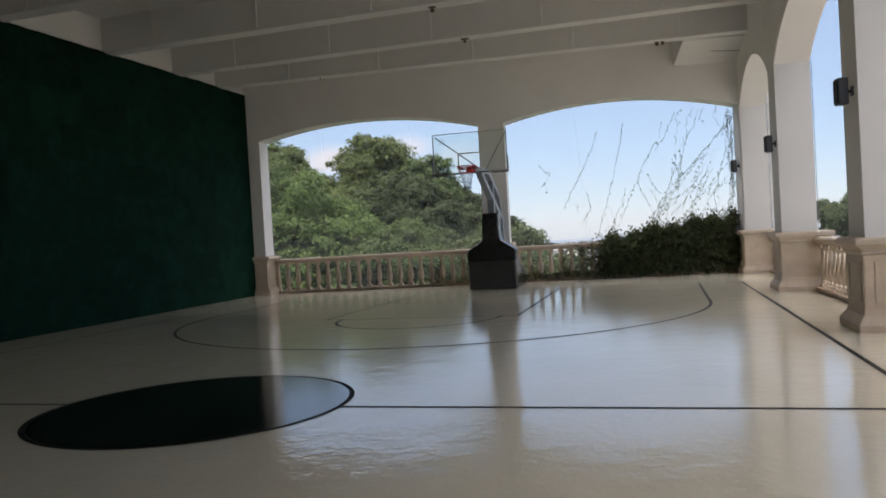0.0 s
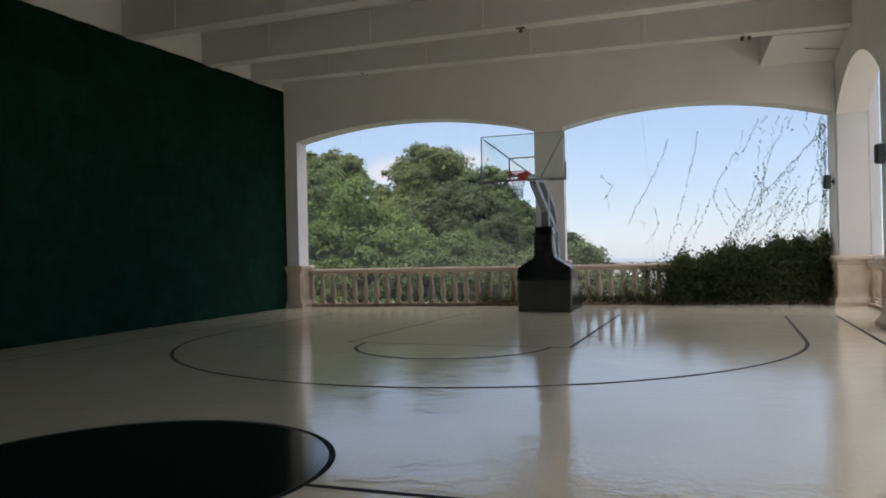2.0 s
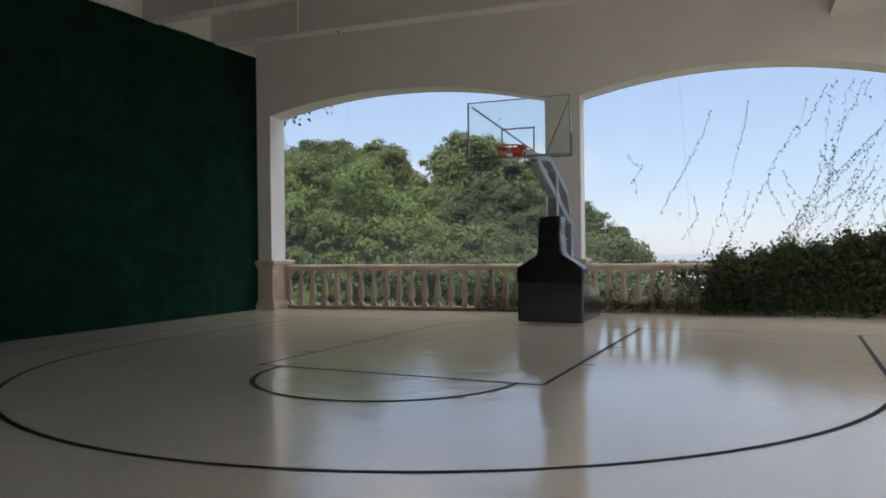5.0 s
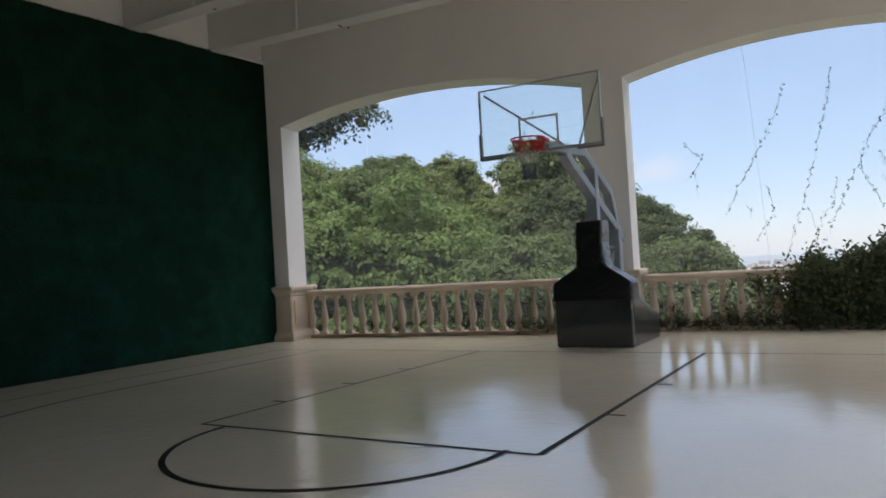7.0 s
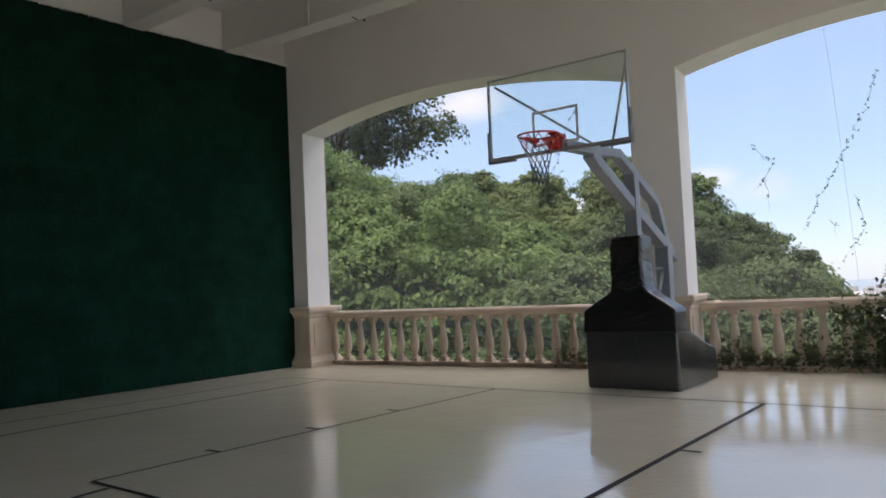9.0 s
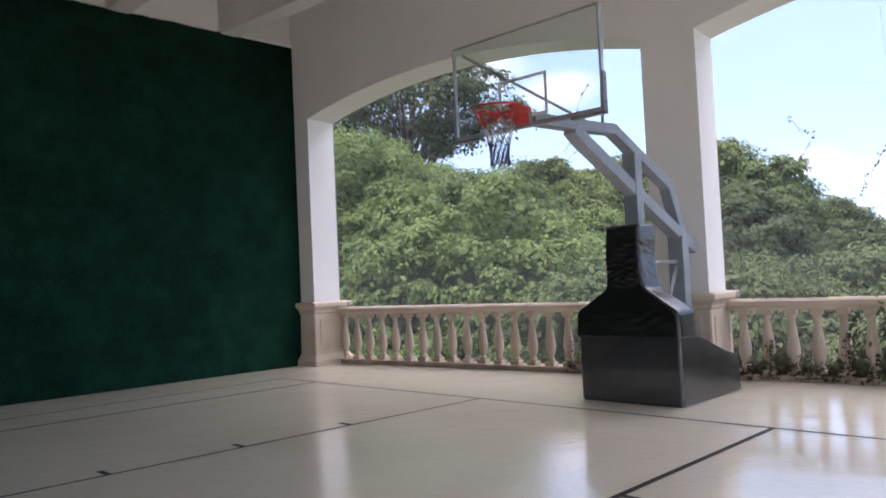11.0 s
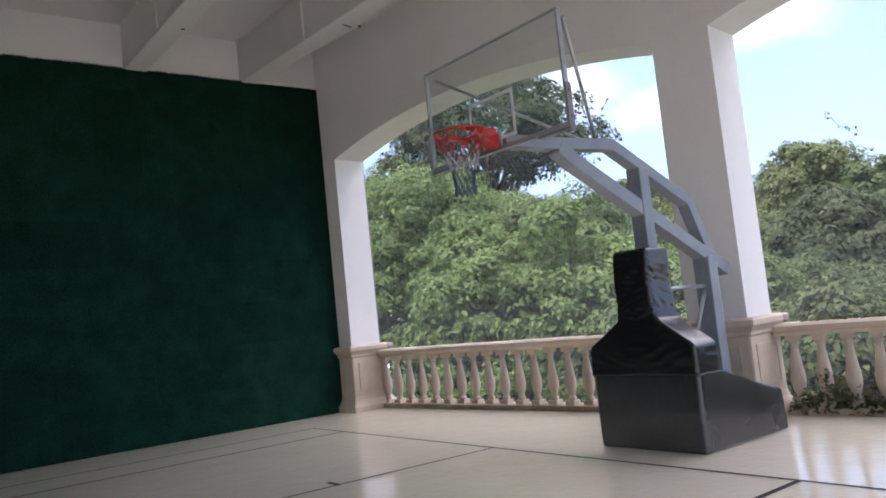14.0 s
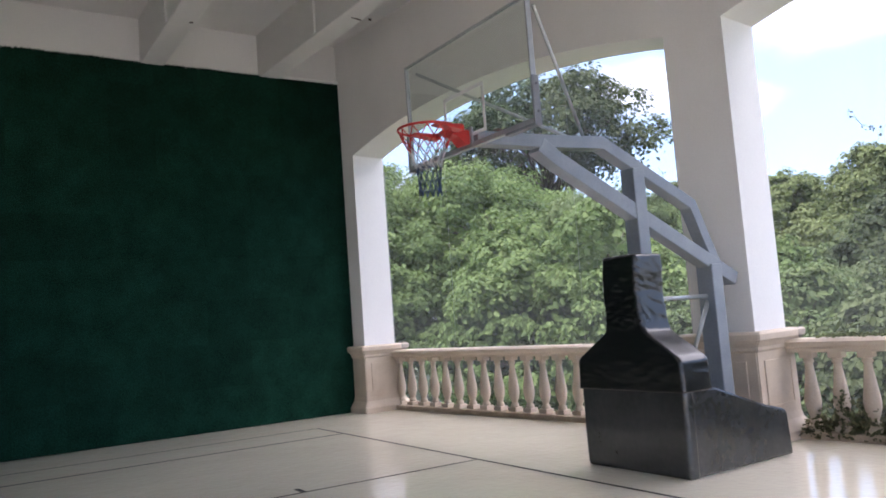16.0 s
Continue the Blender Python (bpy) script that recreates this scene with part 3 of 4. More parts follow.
for a, b in ((16.45, 17.25), (10.62, 11.35), (4.8, 5.53), (-1.0, -0.27)):
    plinth(EAST, RIGHT_X, RIGHT_OUT + 0.14, a, b, "sw", "cream cast-stone panelled plinth under an arcade column")

# ---- balustrades ----
bm = bmesh.new()
box(bm, -0.078, 0.078, -0.078, 0.078, 0.07, 0.135, 0.008)
lathe(bm, [(0.055, 0.133), (0.062, 0.150), (0.061, 0.178), (0.041, 0.195), (0.046, 0.215), (0.064, 0.26), (0.078, 0.32), (0.083, 0.38), (0.078, 0.44), (0.065, 0.53), (0.053, 0.63), (0.041, 0.72), (0.039, 0.765), (0.053, 0.776), (0.056, 0.792), (0.043, 0.803), (0.055, 0.822)], 16)
box(bm, -0.070, 0.070, -0.070, 0.070, 0.82, 0.887, 0.008)
BALUSTER = bpy.data.meshes.new("baluster")
bm.to_mesh(BALUSTER)
bm.free()
BALUSTER.materials.append(M_STONE)


def balustrade(m, length, label, first=0.07, gap=0.301, group="balustrades between the columns"):
    t = thing("balustrade", m, label, "balustrade", group, "structure")
    bm = bmesh.new()
    prism(bm, [(-0.13, 0.885), (0.13, 0.885), (0.13, 0.92), (0.16, 0.945), (0.165, 0.995), (0.13, 1.025), (-0.13, 1.025), (-0.165, 0.995), (-0.16, 0.945), (-0.13, 0.92)], "x", 0.0, length)
    part("top_rail", bm, M_STONE, t)
    bm = bmesh.new()
    box(bm, 0, length, -0.17, 0.17, 0.0, 0.075, 0.012)
    part("curb", bm, M_CURB, t, "weathered brownish curb under the balusters")
    for i in range(int((length - first) / gap) + 1):
        share("baluster", BALUSTER, t, pose(first + gap * i, 0, 0, 0, 0, random.uniform(-4, 4)))
    return t


balustrade(FAR @ pose(0.40, 0.66, 0), 6.31, "cream cast-stone balustrade with vase-shaped balusters", 0.03, 0.3125)
balustrade(FAR @ pose(7.52, 0.66, 0), 6.11, "cream cast-stone balustrade overgrown by a dark hedge", 0.164, 0.2936)
for a, b in SIDE:
    balustrade(EAST @ pose(3.88, a + 0.05, 0, 0, 0, 90), b - a - 0.1, "cream cast-stone balustrade in an arcade opening")


# ---- loudspeakers on the arcade columns ----
def loudspeaker(m):
    t = thing("loudspeaker", m, "dark grey box loudspeaker on a short wall bracket", "loudspeaker", "loudspeakers on the columns")
    bm = bmesh.new()
    box(bm, -0.195, -0.075, -0.085, 0.085, -0.165, 0.165, 0.012)
    cab = part("cabinet", bm, M_DARKBOX, t)
    bm = bmesh.new()
    box(bm, -0.206, -0.193, -0.072, 0.072, -0.142, 0.142, 0.004)
    part("grille", bm, M_LINE, cab, "black loudspeaker grille")
    bm = bmesh.new()
    tube(bm, [(-0.10, 0, 0), (-0.012, 0, 0)], 0.02, 8)
    box(bm, -0.012, 0.0, -0.05, 0.05, -0.06, 0.06)
    part("bracket", bm, M_DARKBOX, t)
    return t


for y, z in ((16.66, 2.89), (10.85, 2.96), (5.05, 2.96)):
    loudspeaker(EAST @ pose(RIGHT_X, y, z, 0, 0, 6))
loudspeaker(FAR @ pose(13.69, 0.2, 2.86, 0, 0, 4))


# ---- basketball stand ----
def padded(bm, levels, corner, relief, step=0.014):
    """A stuffed cover: rounded rectangles (z, left, right, front, back) blended in height, pushed in and out by relief."""
    rings, z = [], levels[0][0]
    while True:
        z = min(z, levels[-1][0])
        k = max(i for i in range(len(levels) - 1) if levels[i][0] <= z + 1e-6)
        A, B = levels[k], levels[k + 1]
        f = (z - A[0]) / (B[0] - A[0])
        l, r, fr, bk = [A[i] + (B[i] - A[i]) * f for i in range(1, 5)]
        ring = []
        cs = [(r - corner, bk - corner, 0), (l + corner, bk - corner, 90), (l + corner, fr + corner, 180), (r - corner, fr + corner, 270)]
        for i, (cx, cy, a0) in enumerate(cs):
            for j in range(5):
                a = radians(a0 + 22.5 * j)
                ring.append((cx + corner * math.cos(a), cy + corner * math.sin(a), math.cos(a), math.sin(a)))
            nx, ny, a1 = cs[(i + 1) % 4]
            a = radians(a0 + 90)
            m = 40 if i in (0, 2) else 14
            p0, p1 = (cx + corner * math.cos(a), cy + corner * math.sin(a)), (nx + corner * math.cos(a), ny + corner * math.sin(a))
            for j in range(1, m):
                ring.append((p0[0] + (p1[0] - p0[0]) * j / m, p0[1] + (p1[1] - p0[1]) * j / m, math.cos(a), math.sin(a)))
        row = []
        for x, y, nx, ny in ring:
            d = relief(x, y, z)
            row.append(bm.verts.new((x + nx * d, y + ny * d, z)))
        rings.append(row)
        if z >= levels[-1][0]:
            break
        z += step
    for A, B in zip(rings, rings[1:]):
        for i in range(len(A)):
            f = bm.faces.new((A[i], A[(i + 1) % len(A)], B[(i + 1) % len(A)], B[i]))
            f.smooth = True
    bm.faces.new(rings[0][::-1])
    bm.faces.new(rings[-1])
    return bm


def basketball_stand(m):
    t = thing("basketball_stand", m, "mobile basketball stand with glass backboard and black padded base", "basketball stand")
    # padded cover of the front: shoulders narrowing to a neck
    bm = bmesh.new()
    padded(bm, [(0.004, -0.62, 0.62, 0.006, 0.13), (0.03, -0.63, 0.63, 0.0, 0.13), (0.36, -0.632, 0.632, -0.006, 0.13), (0.70, -0.63, 0.63, 0.0, 0.13), (0.742, -0.622, 0.622, 0.006, 0.13)], 0.04,
           lambda x, y, z: 0.003 * noise.noise(Vector((x * 2.2, y * 3, z * 3.1))) + 0.0012 * noise.noise(Vector((x * 9, y * 9, z * 7))))
    part("lower_pad", bm, M_DUSTY_LIT, t, "dusty black vinyl padded cover, floor light put into its colour")

    def creases(x, y, z):
        low = math.exp(-((z - 0.92) / 0.16) ** 2)
        bend = math.exp(-((z - 1.27) / 0.10) ** 2)
        wander = 0.05 * noise.noise(Vector((x * 5, y * 5 + 2, z * 5)))
        fold = 1 - abs(noise.noise(Vector((x * 3.4 + 3, y * 3, (z - 0.38 * abs(x) + wander) * 10)))) * 2.2
        fine_ = 1 - abs(noise.noise(Vector((x * 4.5, y * 5 + 7, (z + 0.25 * x) * 21)))) * 2.0
        return 0.0042 * (0.55 * low + bend) * fold + 0.0018 * (0.3 + low + bend) * fine_ + 0.007 * noise.noise(Vector((x * 4, y * 4, z * 3.3))) + 0.006 * max(0.0, min(1.0, (z - 1.25) / 0.1)) * (1 - 2.2 * abs(noise.noise(Vector((x * 6, y * 8 + 4, (z + 0.7 * y) * 17)))))
    bm = bmesh.new()
    padded(bm, [(0.728, -0.643, 0.643, -0.018, 0.36), (0.80, -0.640, 0.640, -0.014, 0.36), (0.99, -0.636, 0.636, -0.016, 0.36), (1.03, -0.605, 0.605, -0.014, 0.36), (1.13, -0.445, 0.455, -0.012, 0.36),
                (1.215, -0.305, 0.32, -0.006, 0.36), (1.27, -0.238, 0.25, 0.0, 0.36), (1.34, -0.222, 0.23, 0.0, 0.36), (1.62, -0.218, 0.21, -0.006, 0.36), (1.80, -0.208, 0.22, -0.010, 0.36), (1.945, -0.192, 0.222, -0.01, 0.36), (1.965, -0.17, 0.20, 0.005, 0.35)], 0.035, creases)
    part("upper_pad", bm, M_VINYL, t, "black vinyl padded cover with creases")
    bm = bmesh.new()
    prism(bm, [(0.10, 0.004), (1.45, 0.004), (1.42, 0.40), (1.38, 0.435), (1.12, 0.50), (0.42, 0.735), (0.10, 0.735)], "x", -0.622, 0.622, 0.02)
    part("base_cover", bm, M_DUSTY_LIT, t, "dusty black vinyl cover of the weighted base, floor light in its colour")
    # posts and arms
    bm = bmesh.new()
    box(bm, -0.086, 0.086, 0.24, 0.39, 0.5, 2.80, 0.012)
    part("front_post", bm, M_STEEL, t)
    bm = bmesh.new()
    box(bm, -0.10, 0.10, 1.22, 1.38, 0.45, 1.86, 0.012)
    part("rear_post", bm, M_STEEL, t)
    bm = bmesh.new()
    bent_bar(bm, [(1.64, 1.70), (-0.66, 2.83), (-0.86, 2.955)], 0.15, 0.14)
    part("lower_arm", bm, M_STEEL, t)
    bm = bmesh.new()
    bent_bar(bm, [(-1.53, 2.975), (-0.75, 2.99), (-0.10, 3.02), (1.07, 2.47), (1.36, 1.86)], 0.14, 0.115)
    part("upper_arm", bm, M_STEEL, t)
    bm = bmesh.new()
    tube(bm, [(0.0, 0.36, 1.54), (0.0, 1.24, 1.54)], 0.022, 8)
    tube(bm, [(0.0, 0.93, 0.98), (0.0, 1.26, 1.53)], 0.022, 8)
    part("brace", bm, M_ALU, t, "thin bright steel brace")
    for s in (-1, 1):
        bm = bmesh.new()
        tube(bm, [(-0.05 + s * 0.86, -1.47, 3.82), (s * 0.07, -0.36, 3.07)], 0.016, 8)
        part("strut", bm, M_ALU, t)
    # backboard
    cx, y0, z0, z1, hw = -0.055, -1.56, 2.892, 3.878, 0.902
    bm = bmesh.new()
    box(bm, cx - hw + 0.015, cx + hw - 0.015, y0 - 0.008, y0 + 0.008, z0 + 0.02, z1 - 0.015)
    board = part("backboard", bm, M_GLASS, t, "clear faintly green safety glass backboard")
    bm = bmesh.new()
    for a in ((cx - hw, cx + hw, z0, z0 + 0.042), (cx - hw, cx + hw, z1 - 0.014, z1), (cx - hw, cx - hw + 0.02, z0 + 0.042, z1 - 0.02), (cx + hw - 0.02, cx + hw, z0 + 0.042, z1 - 0.02)):
        box(bm, a[0], a[1], y0 - 0.018, y0 + 0.03, a[2], a[3], 0.004)
    part("frame", bm, M_ALU, board, "aluminium backboard frame")
    for s in (-1, 1):
        x = cx + s * hw
        bm = bmesh.new()
        box(bm, min(x, x + s * 0.02), max(x, x + s * 0.02), y0 - 0.03, y0 + 0.035, z0 - 0.02, z0 + 0.36, 0.008)
        box(bm, min(x + s * 0.02, x - s * 0.35), max(x + s * 0.02, x - s * 0.35), y0 - 0.03, y0 + 0.035, z0 - 0.024, z0 - 0.001, 0.006)
        part("edge_pad", bm, M_PAD, board, "grey padding on the lower corner")
        for z in (z0 + 0.08, z0 + 0.29):
            bm = bmesh.new()
            tube(bm, [(x + s * 0.018, y0 + 0.003, z), (x + s * 0.026, y0 + 0.003, z)], 0.009, 8)
            part("bolt", bm, M_DARKBOX, board)
    bm = bmesh.new()
    tx, tz0, tz1, w = 0.295, 2.985, 3.395, 0.03
    for a in ((cx - tx, cx + tx, tz0, tz0 + w), (cx - tx, cx + tx, tz1 - w, tz1), (cx - tx, cx - tx + w, tz0 + w, tz1 - w), (cx + tx - w, cx + tx, tz0 + w, tz1 - w)):
        box(bm, a[0], a[1], y0 - 0.012, y0 - 0.0085, a[2], a[3])
    part("target_square", bm, M_WHITE, board, "white painted target rectangle")
    # ring, mount and net
    rx, ry, rz, rr = -0.05, -1.56 - 0.40, 3.035, 0.228
    bm = bmesh.new()
    tube(bm, [(rx + rr * math.cos(k * math.tau / 40), ry + rr * math.sin(k * math.tau / 40), rz) for k in range(40)], 0.011, 8, True)
    rim = part("rim", bm, M_RED, t, "red enamelled steel ring")
    bm = bmesh.new()
    prism(bm, [(-1.57, rz + 0.005), (-1.57, rz - 0.11), (-1.62, rz - 0.12), (-1.69, rz - 0.055), (-1.80, rz - 0.02), (-1.80, rz + 0.005)], "x", rx - 0.068, rx + 0.068, 0.008)
    for s in (-1, 1):
        prism(bm, [(-1.74, rz - 0.042), (-1.74, rz + 0.003), (-1.99, rz + 0.003), (-1.99, rz - 0.010)], "x", rx + s * 0.17 - 0.05, rx + s * 0.17 + 0.05, 0.004)
    part("mount", bm, M_RED, rim, "red steel mounting bracket")
    bm = bmesh.new()
    box(bm, rx - 0.10, rx + 0.10, -1.582, -1.565, rz - 0.14, rz + 0.03, 0.004)
    part("mount_plate", bm, M_ALU, rim, "grey steel mounting plate")

    def net_band(k0, k1):
        """Crossing cords between two knots' heights of the tapering net."""
        levels = [(0.225, 0.0), (0.195, -0.08), (0.155, -0.16), (0.125, -0.235), (0.105, -0.31), (0.092, -0.375), (0.086, -0.455), (0.09, -0.53)]
        bm = bmesh.new()
        for i in range(12):
            for way in (1, -1):
                pts = []
                for k in range(k0, k1 + 1):
                    r, z = levels[k]
                    a = (i + 0.5 * way * (k % 2)) * math.tau / 12
                    pts.append((rx + r * math.cos(a), ry + r * math.sin(a), rz - 0.01 + z))
                tube(bm, pts, 0.0052, 5)
        return bm
    net = part("net", net_band(2, 4), M_CORD_WHITE, t, "tricolour red, white and blue cord net")
    part("red_band", net_band(0, 2), M_CORD_RED, net, "red upper cords")
    part("blue_band", net_band(4, 7), M_CORD_BLUE, net, "dark blue lower cords")
    return t


basketball_stand(pose(-3.19, 19.64, 0))


# ---- foliage ----
def leaf_cloud(name, pos, nrm, size, material, parent=None, aspect=0.5, axis=None):
    """Small oval leaves: six corners each, bent along the midrib; axis gives the way that the tips point."""
    n = len(pos)
    rng = np.random.default_rng(n)
    nrm = nrm / (np.linalg.norm(nrm, axis=1)[:, None] + 1e-9)
    u = np.cross(nrm, rng.normal(0, 1, (n, 3))) if axis is None else axis - nrm * (axis * nrm).sum(1)[:, None]
    u /= np.linalg.norm(u, axis=1)[:, None] + 1e-9
    w = np.cross(nrm, u)
    L = size[:, None]
    fold = nrm * L * 0.12
    side = w * L * aspect * 0.5
    v = np.stack([pos - u * L * 0.5, pos - u * L * 0.16 + side + fold, pos + u * L * 0.2 + side * 0.86 + fold * 0.6, pos + u * L * 0.5 - fold * 0.8,
                  pos + u * L * 0.2 - side * 0.86 + fold * 0.6, pos - u * L * 0.16 - side + fold], 1).reshape(-1, 3)
    k = np.arange(n)[:, None] * 6
    quads = np.concatenate([k + [0, 1, 2, 3], k + [0, 3, 4, 5]], 1).reshape(-1, 4)
    me = bpy.data.meshes.new(name)
    me.vertices.add(len(v))
    me.vertices.foreach_set("co", v.astype(np.float32).ravel())
    me.loops.add(quads.size)
    me.loops.foreach_set("vertex_index", quads.astype(np.int32).ravel())
    me.polygons.add(len(quads))
    me.polygons.foreach_set("loop_start", np.arange(0, quads.size, 4, dtype=np.int32))
    me.update(calc_edges=True)
    me.materials.append(material)
    ob = new(name, me)
    if parent is not None:
        ob.parent = parent
    return ob


def unit(v):
    return v / (np.linalg.norm(v, axis=1)[:, None] + 1e-9)


def crown_leaves(rng, centre, radii, leaf, low=-0.35, lobes=26, twigs=12, per=44, open_=False, flat=0.95):
    """A crown in three steps: rounded lobes over the crown's shell, sprays of twigs over each lobe, drooping leaves round each spray.
    Larger leaves fill the lobes, so that the hollows between them lie in the shade."""
    c, R = np.array(centre, float), np.array(radii, float)
    k = np.arange(lobes) + 0.5
    z = 1 - (1 - low) * k / lobes
    a = k * 2.399963 + rng.uniform(0, 6.3)
    d = np.stack([np.sqrt(np.clip(1 - z * z, 0, 1)) * np.cos(a), np.sqrt(np.clip(1 - z * z, 0, 1)) * np.sin(a), z], 1)
    d = unit(d + rng.normal(0, 0.16, d.shape))
    lc = c + d * R * rng.uniform(0.5, 0.82, (lobes, 1))
    lr = R.mean() * rng.uniform(0.24, 0.44, lobes) * (0.72 if open_ else 1.0)
    i = np.repeat(np.arange(lobes), twigs)
    e = unit(rng.normal(0, 0.75, (len(i), 3)) + 0.7 * d[i] + np.array((0, 0, 0.45)))
    tc = lc[i] + e * lr[i][:, None] * rng.uniform(0.72, 1.08, (len(i), 1)) * np.array((1.1, 1.1, flat))
    tr = lr[i] * rng.uniform(0.22, 0.46, len(i))
    j = np.repeat(np.arange(len(i)), per)
    f = unit(rng.normal(0, 1, (len(j), 3)) + np.array((0, 0, 0.45)))
    pos = tc[j] + f * (tr[j] * rng.uniform(0.45, 1.15, len(j)))[:, None] * np.array((1.05, 1.05, 0.80))
    nrm = f * 0.5 + e[j] * 0.6 + np.array((0, -0.1, 0.35)) + rng.normal(0, 0.36, f.shape)
    axis = f * np.array((1, 1, 0.3)) + e[j] * 0.4 + np.array((0, 0, -0.35)) + rng.normal(0, 0.25, f.shape)
    size = leaf * rng.uniform(0.65, 1.3, len(j))
    if not open_:
        m = np.repeat(np.arange(lobes), 260)
        g = unit(rng.normal(0, 1, (len(m), 3)))
        fill = lc[m] + g * (lr[m] * rng.uniform(0.4, 0.92, len(m)))[:, None] * np.array((1.1, 1.1, flat))
        pos, nrm = np.concatenate([pos, fill]), np.concatenate([nrm, g + rng.normal(0, 0.5, g.shape)])
        axis, size = np.concatenate([axis, rng.normal(0, 1, g.shape)]), np.concatenate([size, leaf * rng.uniform(1.3, 2.0, len(m))])
    return pos, nrm, size, axis, lc


def tree(x, y, base, crown_z, radii, leaf, material, label, seed, low=-0.35, trunk_r=0.25, category="tree", name="tree", group="trees on the slope", limbs=16, **shape):
    t = thing(name, pose(x, y, base), label, category, group)
    rng = np.random.default_rng(seed)
    h = crown_z - base
    pos, nrm, size, axis, cc = crown_leaves(rng, (0, 0, h), radii, leaf, low, **shape)
    keep = (pos[:, 1] < 0.2 * radii[1]) | (rng.uniform(0, 1, len(pos)) < 0.4)
    bm = bmesh.new()
    top = Vector((rng.normal(0, 0.3), rng.normal(0, 0.3), h))
    tube(bm, [(0, 0, -0.6), Vector((rng.normal(0, 0.12), rng.normal(0, 0.12), h * 0.45)), top], [trunk_r, trunk_r * 0.75, trunk_r * 0.4], 9)
    part("trunk", bm, M_BARK, t)
    bm = bmesh.new()
    for q in cc[:limbs]:
        q = Vector(q)
        a = Vector((0, 0, h * 0.4)).lerp(top, float(rng.uniform(0.2, 0.9)))
        mid = a.lerp(q, 0.5) + Vector((0, 0, 0.25))
        tube(bm, [a, mid, q], [trunk_r * 0.42, trunk_r * 0.25, 0.03], 6)
        for twig in range(3):
            p = mid.lerp(q, float(rng.uniform(0.3, 0.9)))
            tube(bm, [p, p + Vector(rng.normal(0, 0.6, 3) + (0, 0, 0.5))], [trunk_r * 0.14, 0.012], 4)
    part("limbs", bm, M_BARK, t)
    leaf_cloud("crown", pos[keep], nrm[keep], size[keep], material, t, 0.6, axis[keep])
    return t


def bush(x, y, base, radii, leaf, material, label, seed, group="bushes on the slope"):
    return tree(x, y, base, base + radii[2] * 0.55, radii, leaf, material, label, seed, -0.25, 0.08, "bush", "bush", group, lobes=24, twigs=13, per=80)


GREEN_TREE = "leafy green broadleaf tree in a dense mass"
UPPER_SLOPE = [
    (-18.4, 33.6, -4.5, 2.7, (4.0, 3.8, 2.6), M_LEAF_MID, GREEN_TREE),
    (-20.8, 38.2, -4.5, 2.8, (3.6, 3.6, 3.0), M_LEAF_MID, GREEN_TREE),
    (-22.5, 32.0, -4.0, 3.4, (4.4, 4.2, 3.6), M_LEAF_BRIGHT, "bright green broadleaf tree in a dense mass"),
    (-27.0, 28.5, -4.0, 4.4, (4.6, 4.4, 4.2), M_LEAF_BRIGHT, "bright green broadleaf tree in a dense mass"),
    (-26.6, 42.2, -4.5, 3.7, (3.3, 3.6, 3.6), M_LEAF_OLIVE, "olive green broadleaf tree in a dense mass"),
    (-20.9, 62.0, -5.0, 1.3, (6.0, 5.0, 4.8), M_LEAF_DARK, "broad dark green tree on the slope"),
    (-23.0, 64.7, -5.0, 6.0, (3.3, 3.2, 4.8), M_LEAF_OLIVE, "tall olive green tree with an open crown on the slope"),
    (-16.6, 59.0, -5.0, 3.4, (2.8, 3.0, 4.2), M_LEAF_MID, "tall green tree with an open crown on the slope"),
    (-31.5, 56.0, -5.0, 4.7, (4.4, 4.0, 4.5), M_LEAF_OLIVE, "olive green broadleaf tree in a dense mass"),
    (-46.8, 90.0, -6.0, 9.2, (5.5, 5.0, 4.5), M_LEAF_OLIVE, "olive green broadleaf tree in a dense mass"),
    (-19.0, 78.0, -6.0, 2.0, (3.6, 4.0, 4.2), M_LEAF_DARK, "tall dark green tree on the slope"),
]
LOWER_SLOPE = [
    (-15.6, 82.0, -7.0, -0.2, (2.6, 3.0, 2.8), M_LEAF_DARK, "dark green tree on the slope"),
    (-13.5, 41.5, -5.5, -0.6, (4.4, 4.0, 2.9), M_LEAF_DARK, GREEN_TREE),
    (-29.5, 40.5, -4.0, 4.0, (5.0, 4.6, 4.4), M_LEAF_BRIGHT, "bright green broadleaf tree in a dense mass"),
    (-35.0, 35.5, -4.0, 5.0, (5.4, 5.0, 4.6), M_LEAF_MID, GREEN_TREE),
    (-24.5, 50.0, -4.5, 1.6, (4.2, 4.2, 3.6), M_LEAF_BRIGHT, "bright green broadleaf tree in a dense mass"),
    (-15.5, 51.5, -6.0, 2.0, (3.6, 3.5, 3.5), M_LEAF_SHADE, "rounded dark green tree on the slope"),
    (-21.5, 54.5, -6.0, 0.2, (4.6, 4.2, 3.6), M_LEAF_MID, GREEN_TREE),
    (-10.5, 56.0, -6.5, -2.2, (4.6, 4.2, 3.2), M_LEAF_MID, GREEN_TREE),
    (17.0, 70.0, -6.0, 0.4, (4.0, 4.0, 2.6), M_LEAF_DARK, "dark green tree beyond the arcade"),
    (-25.8, 60.5, -5.0, 2.6, (4.6, 3.6, 4.0), M_LEAF_OLIVE, "olive green broadleaf tree in a dense mass"),
    (-37.0, 60.3, -5.0, 5.5, (4.2, 4.0, 4.5), M_LEAF_MID, GREEN_TREE),
]
